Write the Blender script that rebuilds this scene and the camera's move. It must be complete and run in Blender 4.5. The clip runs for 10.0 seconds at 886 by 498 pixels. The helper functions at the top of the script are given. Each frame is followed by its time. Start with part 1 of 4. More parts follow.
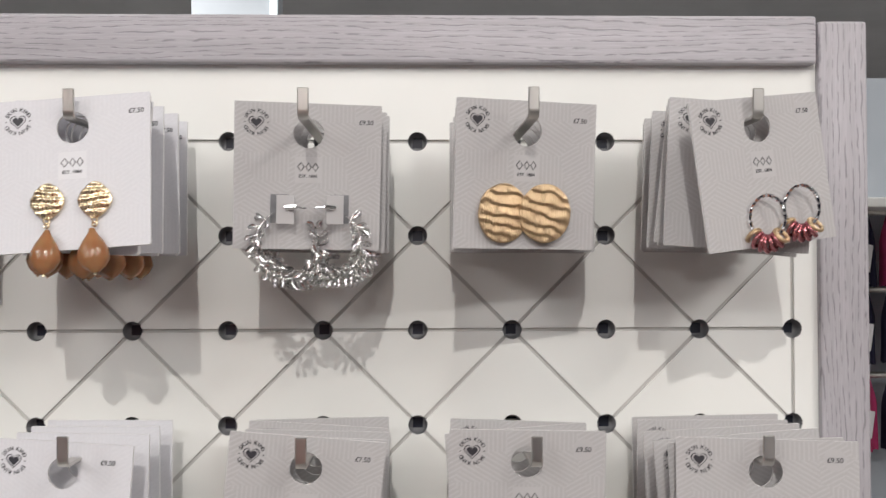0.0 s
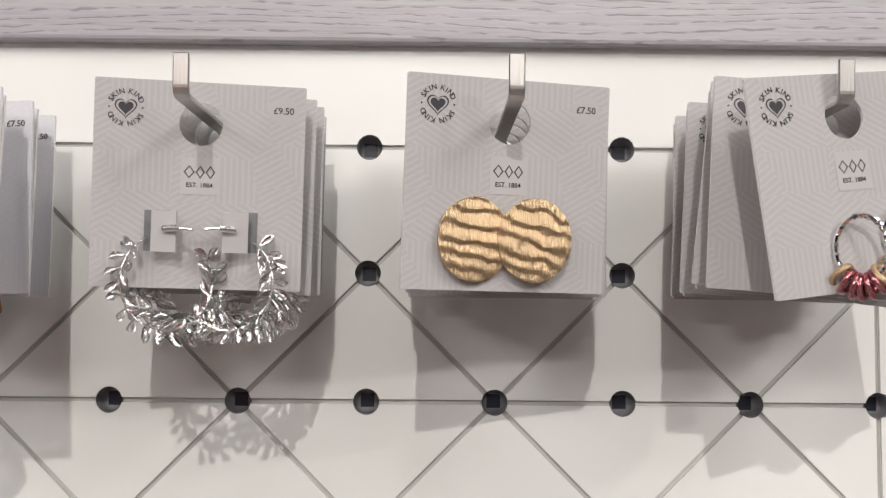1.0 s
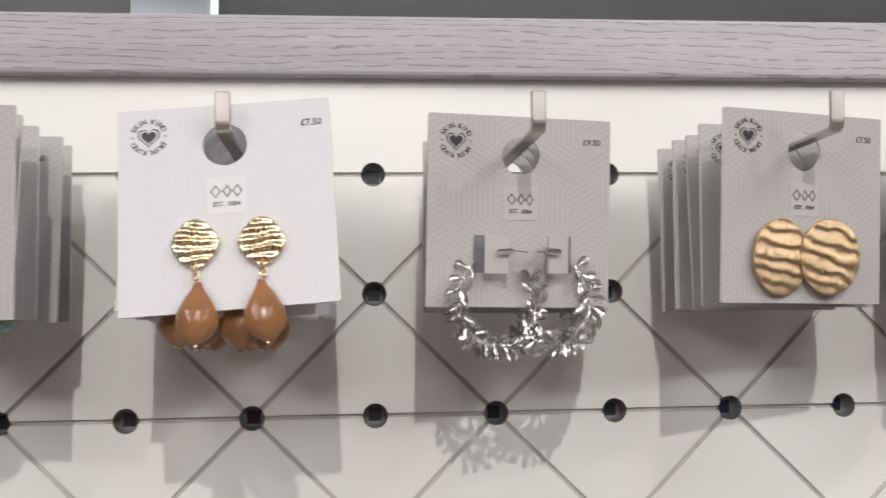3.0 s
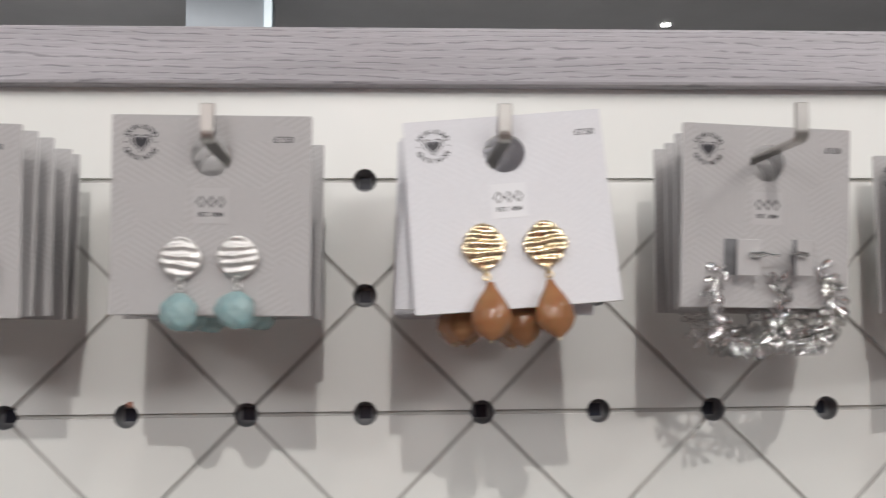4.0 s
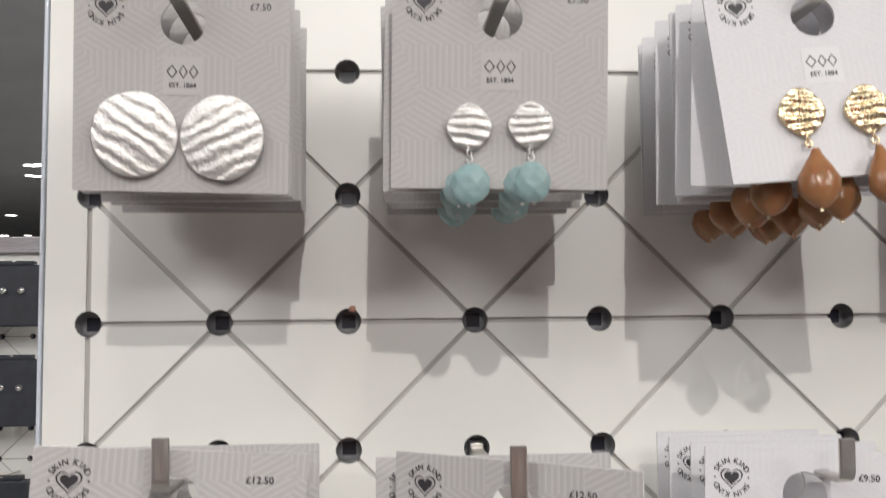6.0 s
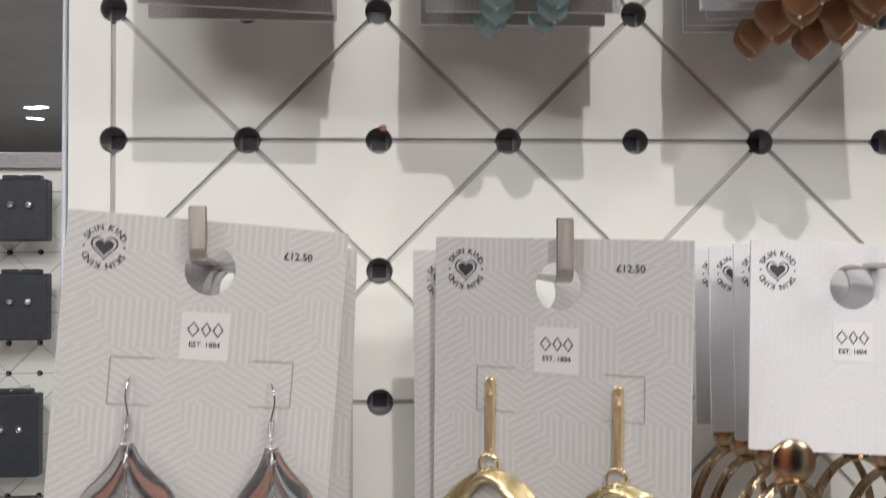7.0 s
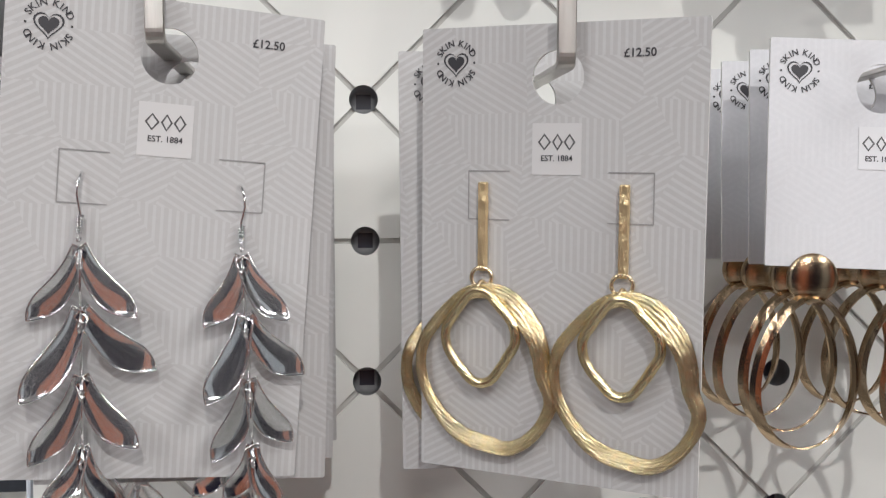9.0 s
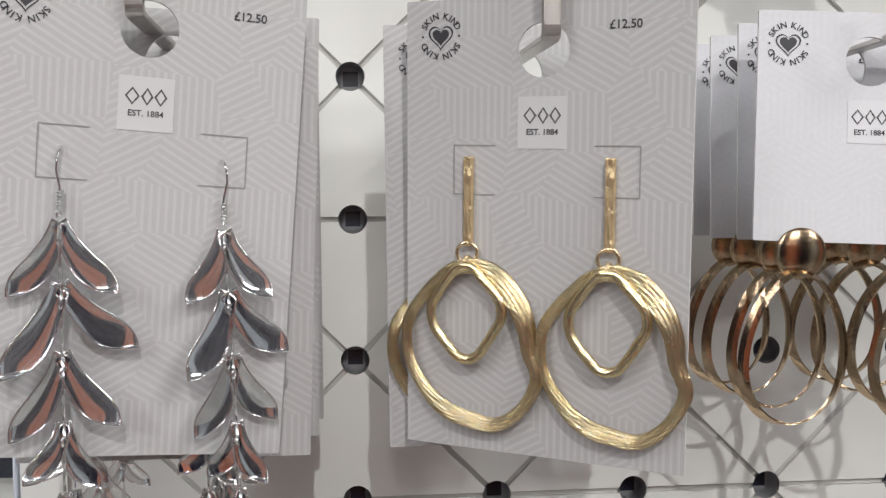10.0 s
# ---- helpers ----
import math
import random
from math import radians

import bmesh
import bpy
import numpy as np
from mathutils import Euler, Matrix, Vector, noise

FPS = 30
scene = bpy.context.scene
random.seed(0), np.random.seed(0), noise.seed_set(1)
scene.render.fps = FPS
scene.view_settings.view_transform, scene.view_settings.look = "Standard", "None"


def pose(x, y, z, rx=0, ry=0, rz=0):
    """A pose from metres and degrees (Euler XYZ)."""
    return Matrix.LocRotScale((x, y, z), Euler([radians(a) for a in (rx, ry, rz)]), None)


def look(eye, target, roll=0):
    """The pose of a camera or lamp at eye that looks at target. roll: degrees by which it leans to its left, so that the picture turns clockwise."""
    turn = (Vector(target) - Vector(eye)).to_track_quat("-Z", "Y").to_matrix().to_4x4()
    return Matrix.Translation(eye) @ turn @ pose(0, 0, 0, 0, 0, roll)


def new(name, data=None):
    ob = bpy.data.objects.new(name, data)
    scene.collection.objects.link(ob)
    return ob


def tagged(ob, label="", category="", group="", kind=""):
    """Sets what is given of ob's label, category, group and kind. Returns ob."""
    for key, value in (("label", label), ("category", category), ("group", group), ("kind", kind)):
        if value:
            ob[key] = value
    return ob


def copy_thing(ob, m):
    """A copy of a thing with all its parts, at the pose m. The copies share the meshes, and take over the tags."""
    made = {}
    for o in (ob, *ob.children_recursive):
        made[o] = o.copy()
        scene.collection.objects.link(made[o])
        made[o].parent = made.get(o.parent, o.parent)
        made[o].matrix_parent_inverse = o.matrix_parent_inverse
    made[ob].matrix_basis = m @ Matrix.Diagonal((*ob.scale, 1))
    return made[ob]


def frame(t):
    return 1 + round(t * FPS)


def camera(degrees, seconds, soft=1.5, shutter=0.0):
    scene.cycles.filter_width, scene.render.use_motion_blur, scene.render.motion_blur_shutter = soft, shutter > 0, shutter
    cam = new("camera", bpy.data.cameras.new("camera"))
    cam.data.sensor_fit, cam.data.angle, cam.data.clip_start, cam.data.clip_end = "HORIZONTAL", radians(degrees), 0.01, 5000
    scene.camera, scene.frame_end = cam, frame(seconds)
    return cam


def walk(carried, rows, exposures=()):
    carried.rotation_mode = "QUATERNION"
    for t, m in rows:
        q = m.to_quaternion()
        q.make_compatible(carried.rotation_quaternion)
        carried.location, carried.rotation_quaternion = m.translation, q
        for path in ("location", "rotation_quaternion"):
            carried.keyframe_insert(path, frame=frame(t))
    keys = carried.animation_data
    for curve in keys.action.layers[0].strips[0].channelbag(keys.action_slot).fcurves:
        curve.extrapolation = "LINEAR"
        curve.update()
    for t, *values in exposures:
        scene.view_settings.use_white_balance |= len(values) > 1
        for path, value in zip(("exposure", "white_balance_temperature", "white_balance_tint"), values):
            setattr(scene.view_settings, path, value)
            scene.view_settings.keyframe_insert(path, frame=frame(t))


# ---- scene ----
cam = camera(47.0, 10.0, soft=1.25, shutter=0.4)
PATH = [
    (0, (0.4005, -0.540, 1.4815), (0.4485, 1.459, 1.5235), -0.15),
    (0.5, (0.421, -0.500, 1.4765), (0.459, 1.496, 1.593), 0.25),
    (1, (0.427, -0.4, 1.482), (0.439, 1.595, 1.621), 0.5),
    (1.5, (0.42, -0.393, 1.476), (0.457, 1.6, 1.631), 0.6),
    (2, (0.378, -0.412, 1.479), (0.503, 1.575, 1.667), -0.3),
    (2.5, (0.326, -0.416, 1.48), (0.518, 1.567, 1.661), -1.0),
    (4, (0.211, -0.438, 1.479), (0.314, 1.55, 1.665), -0.5),
    (4.5, (0.143, -0.431, 1.485), (0.196, 1.56, 1.675), -0.3),
    (5, (0.104, -0.425, 1.483), (0.177, 1.565, 1.673), -0.5),
    (6.5, (0.11, -0.394, 1.416), (0.269, 1.595, 1.556), -0.7),
    (7, (0.097, -0.39, 1.394), (0.237, 1.604, 1.467), -0.4),
    (7.5, (0.096, -0.381, 1.375), (0.226, 1.615, 1.388), -0.3),
    (8, (0.096, -0.375, 1.366), (0.227, 1.621, 1.342), -0.5),
    (8.5, (0.101, -0.367, 1.361), (0.244, 1.627, 1.315), -0.6),
    (9, (0.1, -0.362, 1.359), (0.252, 1.631, 1.292), -0.6),
    (9.5, (0.1, -0.359, 1.356), (0.251, 1.634, 1.273), -0.6),
    (10, (0.103, -0.36, 1.356), (0.262, 1.631, 1.262), -0.8),
]
walk(cam, [(t, look(eye, target, roll)) for t, eye, target, roll in PATH],
     exposures=((0, -0.21, 6520, 11), (1, -0.13, 6600, 12), (2, -0.13, 6540, 11), (2.5, -0.12, 6550, 11), (4, -0.38, 6450, 11), (4.5, -0.26, 6420, 10), (5, -0.21, 6420, 10),
                (6.5, -0.23, 6600, 10), (7.5, 0.0, 6380, 9), (8.5, -0.10, 6300, 9), (9.5, -0.14, 6300, 9), (10, -0.14, 6300, 9)))

# ---- light ----
world = bpy.data.worlds.new("world")
scene.world = world
world.use_nodes = True
world.node_tree.nodes["Background"].inputs[0].default_value = (0.9, 0.95, 1.0, 1)
world.node_tree.nodes["Background"].inputs[1].default_value = 0.25


def spot(eye, target, watts, size, cone, colour, blend=0.6):
    d = bpy.data.lights.new("spot", "SPOT")
    d.energy, d.shadow_soft_size, d.spot_size, d.spot_blend, d.color = watts, size, radians(cone), blend, colour
    ob = new("ceiling_spot_light", d)
    ob.matrix_world = look(eye, target)
    return ob


# an unseen area lamp, added as soft fill; it stands for no fitting
def fill_light(x, y, z, w, h, watts, colour):
    d = bpy.data.lights.new("area", "AREA")
    d.shape, d.size, d.size_y, d.energy, d.color = "RECTANGLE", w, h, watts, colour
    ob = new("added_fill_light", d)
    ob.matrix_world = pose(x, y, z)
    return ob


CEIL, TRACK = 4.6, 3.1
KEY = (0.31, -2.70, TRACK)
spot(KEY, (0.3, 0, 1.30), 138, 0.022, 46, (1.0, 0.965, 0.91))
spot((2.4, -2.0, TRACK), (0.3, 0, 1.45), 50, 0.03, 50, (1.0, 0.96, 0.9))
spot((-1.9, -2.3, TRACK), (0.2, 0, 1.4), 20, 0.04, 50, (0.97, 0.98, 1.0))
# added fill: near and front lamps lift shadows, far ones the background
for x, y, z, watts in ((-1.5, -1.8, TRACK, 26), (1.9, -1.4, TRACK, 26), (-2.4, -4.2, TRACK, 105), (2.8, -4.0, TRACK, 105), (0.2, -4.9, TRACK, 105),
                       (-1.8, 3.2, CEIL - 0.03, 70), (3.0, 1.6, CEIL - 0.03, 70), (-3.0, 5.5, CEIL - 0.03, 600), (-5.0, 17.0, CEIL - 0.03, 420), (4.2, 13.0, CEIL - 0.03, 420)):
    fill_light(x, y, z, 1.2, 0.6, watts, (1.0, 0.98, 0.955))


# ---- materials ----
def material(name, colour, rough=0.5, metal=0.0, **more):
    m = bpy.data.materials.new(name)
    m.use_nodes = True
    b = m.node_tree.nodes["Principled BSDF"]
    b.inputs["Base Color"].default_value = (*colour, 1)
    b.inputs["Roughness"].default_value = rough
    b.inputs["Metallic"].default_value = metal
    for key, value in more.items():
        b.inputs[key.replace("_", " ")].default_value = value
    return m


def tree(m):
    nt = m.node_tree
    return nt, nt.nodes["Principled BSDF"]


def add(nt, kind, links=(), operation="", voronoi_dimensions="", data_type="", rotation_type=""):
    n = nt.nodes.new(kind)
    if operation:
        n.operation = operation
    if voronoi_dimensions:
        n.voronoi_dimensions = voronoi_dimensions
    if data_type:
        n.data_type = data_type
    if rotation_type:
        n.rotation_type = rotation_type
    for sock, source in dict(links).items():
        if isinstance(source, bpy.types.NodeSocket):
            nt.links.new(source, n.inputs[sock])
        else:
            n.inputs[sock].default_value = source
    return n


def coords(nt, scale=(1, 1, 1), rot=(0, 0, 0)):
    c = add(nt, "ShaderNodeTexCoord")
    return add(nt, "ShaderNodeMapping", {0: c.outputs["Object"], 2: rot, 3: scale}).outputs[0]


def ramp(nt, fac, stops):
    r = add(nt, "ShaderNodeValToRGB", {0: fac})
    e = r.color_ramp.elements
    while len(e) < len(stops):
        e.new(0.5)
    for el, (pos, col) in zip(e, stops):
        el.position, el.color = pos, (*col, 1)
    return r.outputs[0]


def bump(nt, b, height, strength, distance):
    n = add(nt, "ShaderNodeBump", {0: strength, 1: distance, "Height": height})
    nt.links.new(n.outputs[0], b.inputs["Normal"])


def mottled(name, c1, c2, scale, rough, metal=0.0, fine=0.0, stretch=(1, 1, 1), depth=0.0002, **more):
    """A surface that varies softly between two colours, with a fine relief."""
    m = material(name, c1, rough, metal, **more)
    nt, b = tree(m)
    v = coords(nt, stretch)
    n1 = add(nt, "ShaderNodeTexNoise", {0: v, "Scale": scale, "Detail": 4.0})
    nt.links.new(ramp(nt, n1.outputs[0], [(0.3, c1), (0.7, c2)]), b.inputs["Base Color"])
    n2 = add(nt, "ShaderNodeTexNoise", {0: v, "Scale": scale * 12, "Detail": 3.0})
    rr = add(nt, "ShaderNodeMapRange", {0: n2.outputs[0], 3: max(rough - 0.08, 0.02), 4: rough + 0.1})
    nt.links.new(rr.outputs[0], b.inputs["Roughness"])
    if fine:
        bump(nt, b, n2.outputs[0], fine, depth)
    return m


def wood(name, along):
    """Grey-washed oak with open dark pores that run along one axis."""
    m = material(name, (0.5, 0.47, 0.49), 0.55)
    nt, b = tree(m)
    here = add(nt, "ShaderNodeTexCoord").outputs["Object"]

    def grain(across, lengthwise, detail=2.0):
        s = [across, across, across]
        s[along] = lengthwise
        return add(nt, "ShaderNodeTexNoise", {0: add(nt, "ShaderNodeMapping", {0: here, 3: tuple(s)}).outputs[0], "Scale": 1.0, "Detail": detail}).outputs[0]

    axes = add(nt, "ShaderNodeSeparateXYZ", {0: here})
    across = add(nt, "ShaderNodeMath", {0: axes.outputs[2 if along == 0 else 0], 1: axes.outputs[1]}, operation="ADD").outputs[0]
    swell = add(nt, "ShaderNodeMath", {0: grain(26, 3.5), 1: 0.030}, operation="MULTIPLY").outputs[0]
    small = add(nt, "ShaderNodeMath", {0: grain(160, 90), 1: 0.0022}, operation="MULTIPLY").outputs[0]
    level = add(nt, "ShaderNodeMath", {0: add(nt, "ShaderNodeMath", {0: across, 1: swell}, operation="ADD").outputs[0], 1: small}, operation="ADD").outputs[0]
    wave = add(nt, "ShaderNodeMath", {0: level, 1: 2 * math.pi / 0.0031}, operation="MULTIPLY").outputs[0]
    wave = add(nt, "ShaderNodeMath", {0: wave}, operation="SINE").outputs[0]
    lines = add(nt, "ShaderNodeMapRange", {0: wave, 1: 0.60, 2: 0.99, 3: 0.0, 4: 1.0}).outputs[0]
    dashes = add(nt, "ShaderNodeMapRange", {0: grain(420, 120, 3.0), 1: 0.42, 2: 0.54, 3: 0.0, 4: 1.0}).outputs[0]
    dark = add(nt, "ShaderNodeMath", {0: lines, 1: dashes}, operation="MULTIPLY").outputs[0]
    base = ramp(nt, grain(60, 4, 3.0), [(0.3, (0.39, 0.37, 0.395)), (0.7, (0.50, 0.478, 0.51))])
    fine = add(nt, "ShaderNodeMapRange", {0: grain(1300, 60), 1: 0.3, 2: 0.7, 3: 0.90, 4: 1.06}).outputs[0]
    keep = add(nt, "ShaderNodeMapRange", {0: dark, 3: 1.0, 4: 0.62}).outputs[0]
    both = add(nt, "ShaderNodeMath", {0: keep, 1: fine}, operation="MULTIPLY").outputs[0]
    nt.links.new(add(nt, "ShaderNodeVectorMath", {0: base, 1: both}, operation="MULTIPLY").outputs[0], b.inputs["Base Color"])
    bump(nt, b, both, 0.4, 0.0005)
    return m


def card_stock(name, base, line, gloss):
    """Pale card with patches of fine glossy stripes in three directions."""
    m = material(name, base, 0.5)
    nt, b = tree(m)
    c = add(nt, "ShaderNodeTexCoord").outputs["Object"]
    flat = add(nt, "ShaderNodeMapping", {0: c, 2: (radians(-90), 0, 0)}).outputs[0]
    cell = add(nt, "ShaderNodeTexVoronoi", {0: flat, "Scale": 36.0, "Randomness": 0.3}, voronoi_dimensions="2D")
    off = add(nt, "ShaderNodeSeparateXYZ", {0: add(nt, "ShaderNodeVectorMath", {0: flat, 1: cell.outputs["Position"]}, operation="SUBTRACT").outputs[0]})
    turn = add(nt, "ShaderNodeMath", {0: off.outputs[1], 1: off.outputs[0]}, operation="ARCTAN2").outputs[0]
    turn = add(nt, "ShaderNodeMath", {0: turn, 1: radians(120)}, operation="DIVIDE").outputs[0]
    turn = add(nt, "ShaderNodeMath", {0: turn}, operation="FLOOR").outputs[0]
    turn = add(nt, "ShaderNodeMath", {0: turn, 1: radians(60)}, operation="MULTIPLY").outputs[0]
    spun = add(nt, "ShaderNodeVectorRotate", {0: flat, "Angle": turn}, rotation_type="Z_AXIS").outputs[0]
    x = add(nt, "ShaderNodeSeparateXYZ", {0: spun}).outputs[0]
    wave = add(nt, "ShaderNodeMath", {0: x, 1: 2 * math.pi / 0.0019}, operation="MULTIPLY").outputs[0]
    wave = add(nt, "ShaderNodeMath", {0: wave}, operation="SINE").outputs[0]
    mask = add(nt, "ShaderNodeMapRange", {0: wave, 1: 0.1, 2: 0.5}).outputs[0]
    grain = add(nt, "ShaderNodeTexNoise", {0: c, "Scale": 900.0, "Detail": 2.0}).outputs[0]
    mix = add(nt, "ShaderNodeMix", {0: mask, 6: (*base, 1), 7: (*line, 1)}, data_type="RGBA").outputs[2]
    shade = add(nt, "ShaderNodeMapRange", {0: grain, 3: 0.94, 4: 1.04}).outputs[0]
    col = add(nt, "ShaderNodeVectorMath", {0: mix, 1: shade}, operation="MULTIPLY").outputs[0]
    nt.links.new(col, b.inputs["Base Color"])
    rough = add(nt, "ShaderNodeMapRange", {0: mask, 3: 0.6, 4: gloss}).outputs[0]
    nt.links.new(rough, b.inputs["Roughness"])
    bump(nt, b, grain, 0.15, 0.00015)
    return m


def brushed(name, colour, rough, stretch, depth=0.00025):
    """Metal with fine scratches along one direction."""
    m = material(name, colour, rough, 1.0)
    nt, b = tree(m)
    n = add(nt, "ShaderNodeTexNoise", {0: coords(nt, stretch), "Scale": 1.0, "Detail": 3.0})
    r = add(nt, "ShaderNodeMapRange", {0: n.outputs[0], 3: max(rough - 0.12, 0.05), 4: rough + 0.15})
    nt.links.new(r.outputs[0], b.inputs["Roughness"])
    bump(nt, b, n.outputs[0], 0.5, depth)
    return m


WHITE = mottled("white_lacquer", (0.80, 0.80, 0.77), (0.84, 0.84, 0.815), 9, 0.32, fine=0.06)
GROOVE = mottled("groove_grey", (0.50, 0.49, 0.47), (0.58, 0.57, 0.55), 30, 0.6)
CHIP = mottled("reddish_chip", (0.30, 0.13, 0.09), (0.42, 0.22, 0.17), 500, 0.6)
# socket walls and tab openings: the shade of the recess is in the colour
RECESS_SHADE = mottled("recess_shade", (0.16, 0.16, 0.17), (0.22, 0.22, 0.23), 200, 0.5)
# near-black that stands for the shade deep in a key hole
HOLE_SHADE = material("hole_shade", (0.012, 0.014, 0.028), 0.35)
WOOD_X = wood("washed_oak_rail", 0)
WOOD_Z = wood("washed_oak_post", 2)
STEEL = brushed("satin_steel", (0.62, 0.60, 0.57), 0.34, (900, 900, 60))
CARD = card_stock("patterned_card", (0.452, 0.438, 0.438), (0.490, 0.477, 0.480), 0.42)
CARD_LONG = card_stock("long_patterned_card", (0.485, 0.472, 0.475), (0.545, 0.537, 0.543), 0.34)
STICKER = material("clear_price_sticker", (0.475, 0.461, 0.463), 0.36)
# card stock with the light on lamp-facing cards put into its colour
CARD_LIT = card_stock("lit_card", (0.67, 0.665, 0.695), (0.685, 0.68, 0.71), 0.5)
PATCH = mottled("smooth_white_print", (0.60, 0.585, 0.59), (0.63, 0.615, 0.62), 60, 0.45)
# patch print brightened to match the card stock coloured as lit
LIT_PATCH = mottled("smooth_lit_print", (0.70, 0.695, 0.72), (0.72, 0.715, 0.74), 60, 0.45)
SMALL_PATCH = mottled("smooth_grey_print", (0.485, 0.471, 0.473), (0.505, 0.491, 0.493), 60, 0.45)
CARD_EDGE = mottled("white_cut_card", (0.78, 0.77, 0.76), (0.84, 0.83, 0.82), 300, 0.7)
INK = material("dark_print", (0.035, 0.033, 0.04), 0.5)
CUT = material("card_cut_edge", (0.30, 0.29, 0.29), 0.6)
INK_GREY = material("grey_print", (0.085, 0.08, 0.085), 0.5)
SILVER = brushed("pale_silver", (0.80, 0.785, 0.77), 0.52, (900, 300, 1000), 0.0008)
CHROME = mottled("polished_chrome", (0.86, 0.86, 0.86), (0.92, 0.92, 0.92), 40, 0.035, 1.0)
GOLD = brushed("warm_gold", (0.92, 0.755, 0.50), 0.24, (1600, 1600, 200))
GOLD_BAR = brushed("hammered_gold", (0.92, 0.72, 0.42), 0.36, (900, 900, 320), 0.0014)
GOLD_PALE = brushed("pale_gold", (0.83, 0.69, 0.41), 0.2, (1500, 1500, 160))
GOLD_DISC = brushed("soft_gold", (0.70, 0.52, 0.325), 0.43, (2200, 300, 240), 0.0034)
ROSE = mottled("rose_enamel", (0.36, 0.085, 0.125), (0.60, 0.27, 0.27), 160, 0.16, 0.85)
AMBER = mottled("amber_resin", (0.40, 0.198, 0.092), (0.28, 0.128, 0.058), 70, 0.2, 0.0, Subsurface_Weight=0.3, Subsurface_Scale=0.004)
TEAL = mottled("teal_resin", (0.50, 0.74, 0.76), (0.70, 0.90, 0.90), 160, 0.07, 0.0, Transmission_Weight=0.55, IOR=1.42)
NAVY = mottled("navy_card", (0.022, 0.026, 0.036), (0.032, 0.037, 0.05), 60, 0.45)
FLOOR = mottled("shop_floor", (0.165, 0.158, 0.15), (0.225, 0.215, 0.205), 3, 0.35)
CEILING = mottled("ceiling_grey", (0.50, 0.51, 0.535), (0.57, 0.58, 0.605), 1.2, 0.6)
WALL = mottled("shop_wall", (0.46, 0.45, 0.44), (0.52, 0.51, 0.50), 2, 0.7)
DUSK = mottled("dark_wall", (0.20, 0.20, 0.215), (0.25, 0.25, 0.265), 2, 0.7)
CORAL = mottled("coral_reflected", (0.52, 0.20, 0.13), (0.60, 0.25, 0.17), 2, 0.7)
PALE_BLUE = mottled("pale_blue_wall", (0.50, 0.55, 0.60), (0.56, 0.61, 0.66), 2, 0.6)
MAGENTA = mottled("magenta_cloth", (0.26, 0.015, 0.07), (0.36, 0.025, 0.11), 30, 0.85, fine=0.3, depth=0.002)
INDIGO = mottled("dark_cloth", (0.014, 0.013, 0.028), (0.024, 0.022, 0.042), 30, 0.85, fine=0.3, depth=0.002, Specular_IOR_Level=0.1)
ACRYLIC = material("pale_acrylic", (0.82, 0.87, 0.97), 0.08, 0.0, Transmission_Weight=0.25, IOR=1.45)
SILVER_LEAF = mottled("bright_silver_leaf", (0.92, 0.915, 0.91), (0.96, 0.955, 0.95), 300, 0.12, 1.0)


def streaked(name, colour, rough):
    """Metal scratched along a bent bar: u runs along the bar and v round it."""
    m = material(name, colour, rough, 1.0)
    nt, b = tree(m)
    uv = add(nt, "ShaderNodeTexCoord").outputs["UV"]
    v = add(nt, "ShaderNodeMapping", {0: uv, 3: (15, 80, 1)}).outputs[0]
    n1 = add(nt, "ShaderNodeTexNoise", {0: v, "Scale": 1.0, "Detail": 3.0, "Distortion": 0.3}).outputs[0]
    r = add(nt, "ShaderNodeMapRange", {0: n1, 1: 0.3, 2: 0.7, 3: rough - 0.05, 4: rough + 0.15}).outputs[0]
    nt.links.new(r, b.inputs["Roughness"])
    col = ramp(nt, n1, [(0.32, tuple(q * 0.74 for q in colour)), (0.55, colour)])
    nt.links.new(col, b.inputs["Base Color"])
    bump(nt, b, n1, 0.5, 0.0006)
    return m


STREAK = streaked("scratched_pale_gold", (0.87, 0.72, 0.44), 0.12)


def glow(name, colour, strength):
    m = material(name, (0.8, 0.8, 0.8))
    nt, b = tree(m)
    b.inputs["Emission Color"].default_value = (*colour, 1)
    b.inputs["Emission Strength"].default_value = strength
    return m


LAMP = glow("lamp_glow", (1.0, 0.98, 0.94), 9.0)


# ---- mesh helpers ----
def part(name, bm, mat, parent=None, label="", smooth=False):
    me = bpy.data.meshes.new(name)
    bm.to_mesh(me)
    bm.free()
    if smooth:
        me.polygons.foreach_set("use_smooth", [True] * len(me.polygons))
    return piece(name, me, mat, parent, label)


def piece(name, me, mat, parent=None, label="", m=None):
    if mat and not me.materials:
        me.materials.append(mat)
    ob = new(name, me)
    if parent:
        ob.parent = parent
    if m is not None:
        ob.matrix_basis = m
    if label:
        tagged(ob, label)
    return ob


def thing(name, m, label, category, group="", kind=""):
    ob = new(name)
    ob.empty_display_size = 0.01
    ob.matrix_world = m
    return tagged(ob, label, category, group, kind)


def box(bm, x0, x1, y0, y1, z0, z1, bevel=0.0, seg=2):
    r = bmesh.ops.create_cube(bm, size=1, matrix=Matrix.LocRotScale(((x0 + x1) / 2, (y0 + y1) / 2, (z0 + z1) / 2), None, (x1 - x0, y1 - y0, z1 - z0)))
    if bevel:
        edges = list({e for v in r["verts"] for e in v.link_edges})
        bmesh.ops.bevel(bm, geom=edges, offset=bevel, segments=seg, affect="EDGES", profile=0.5)
    return bm


def boxed(*a, bevel=0.0, seg=2):
    return box(bmesh.new(), *a, bevel=bevel, seg=seg)


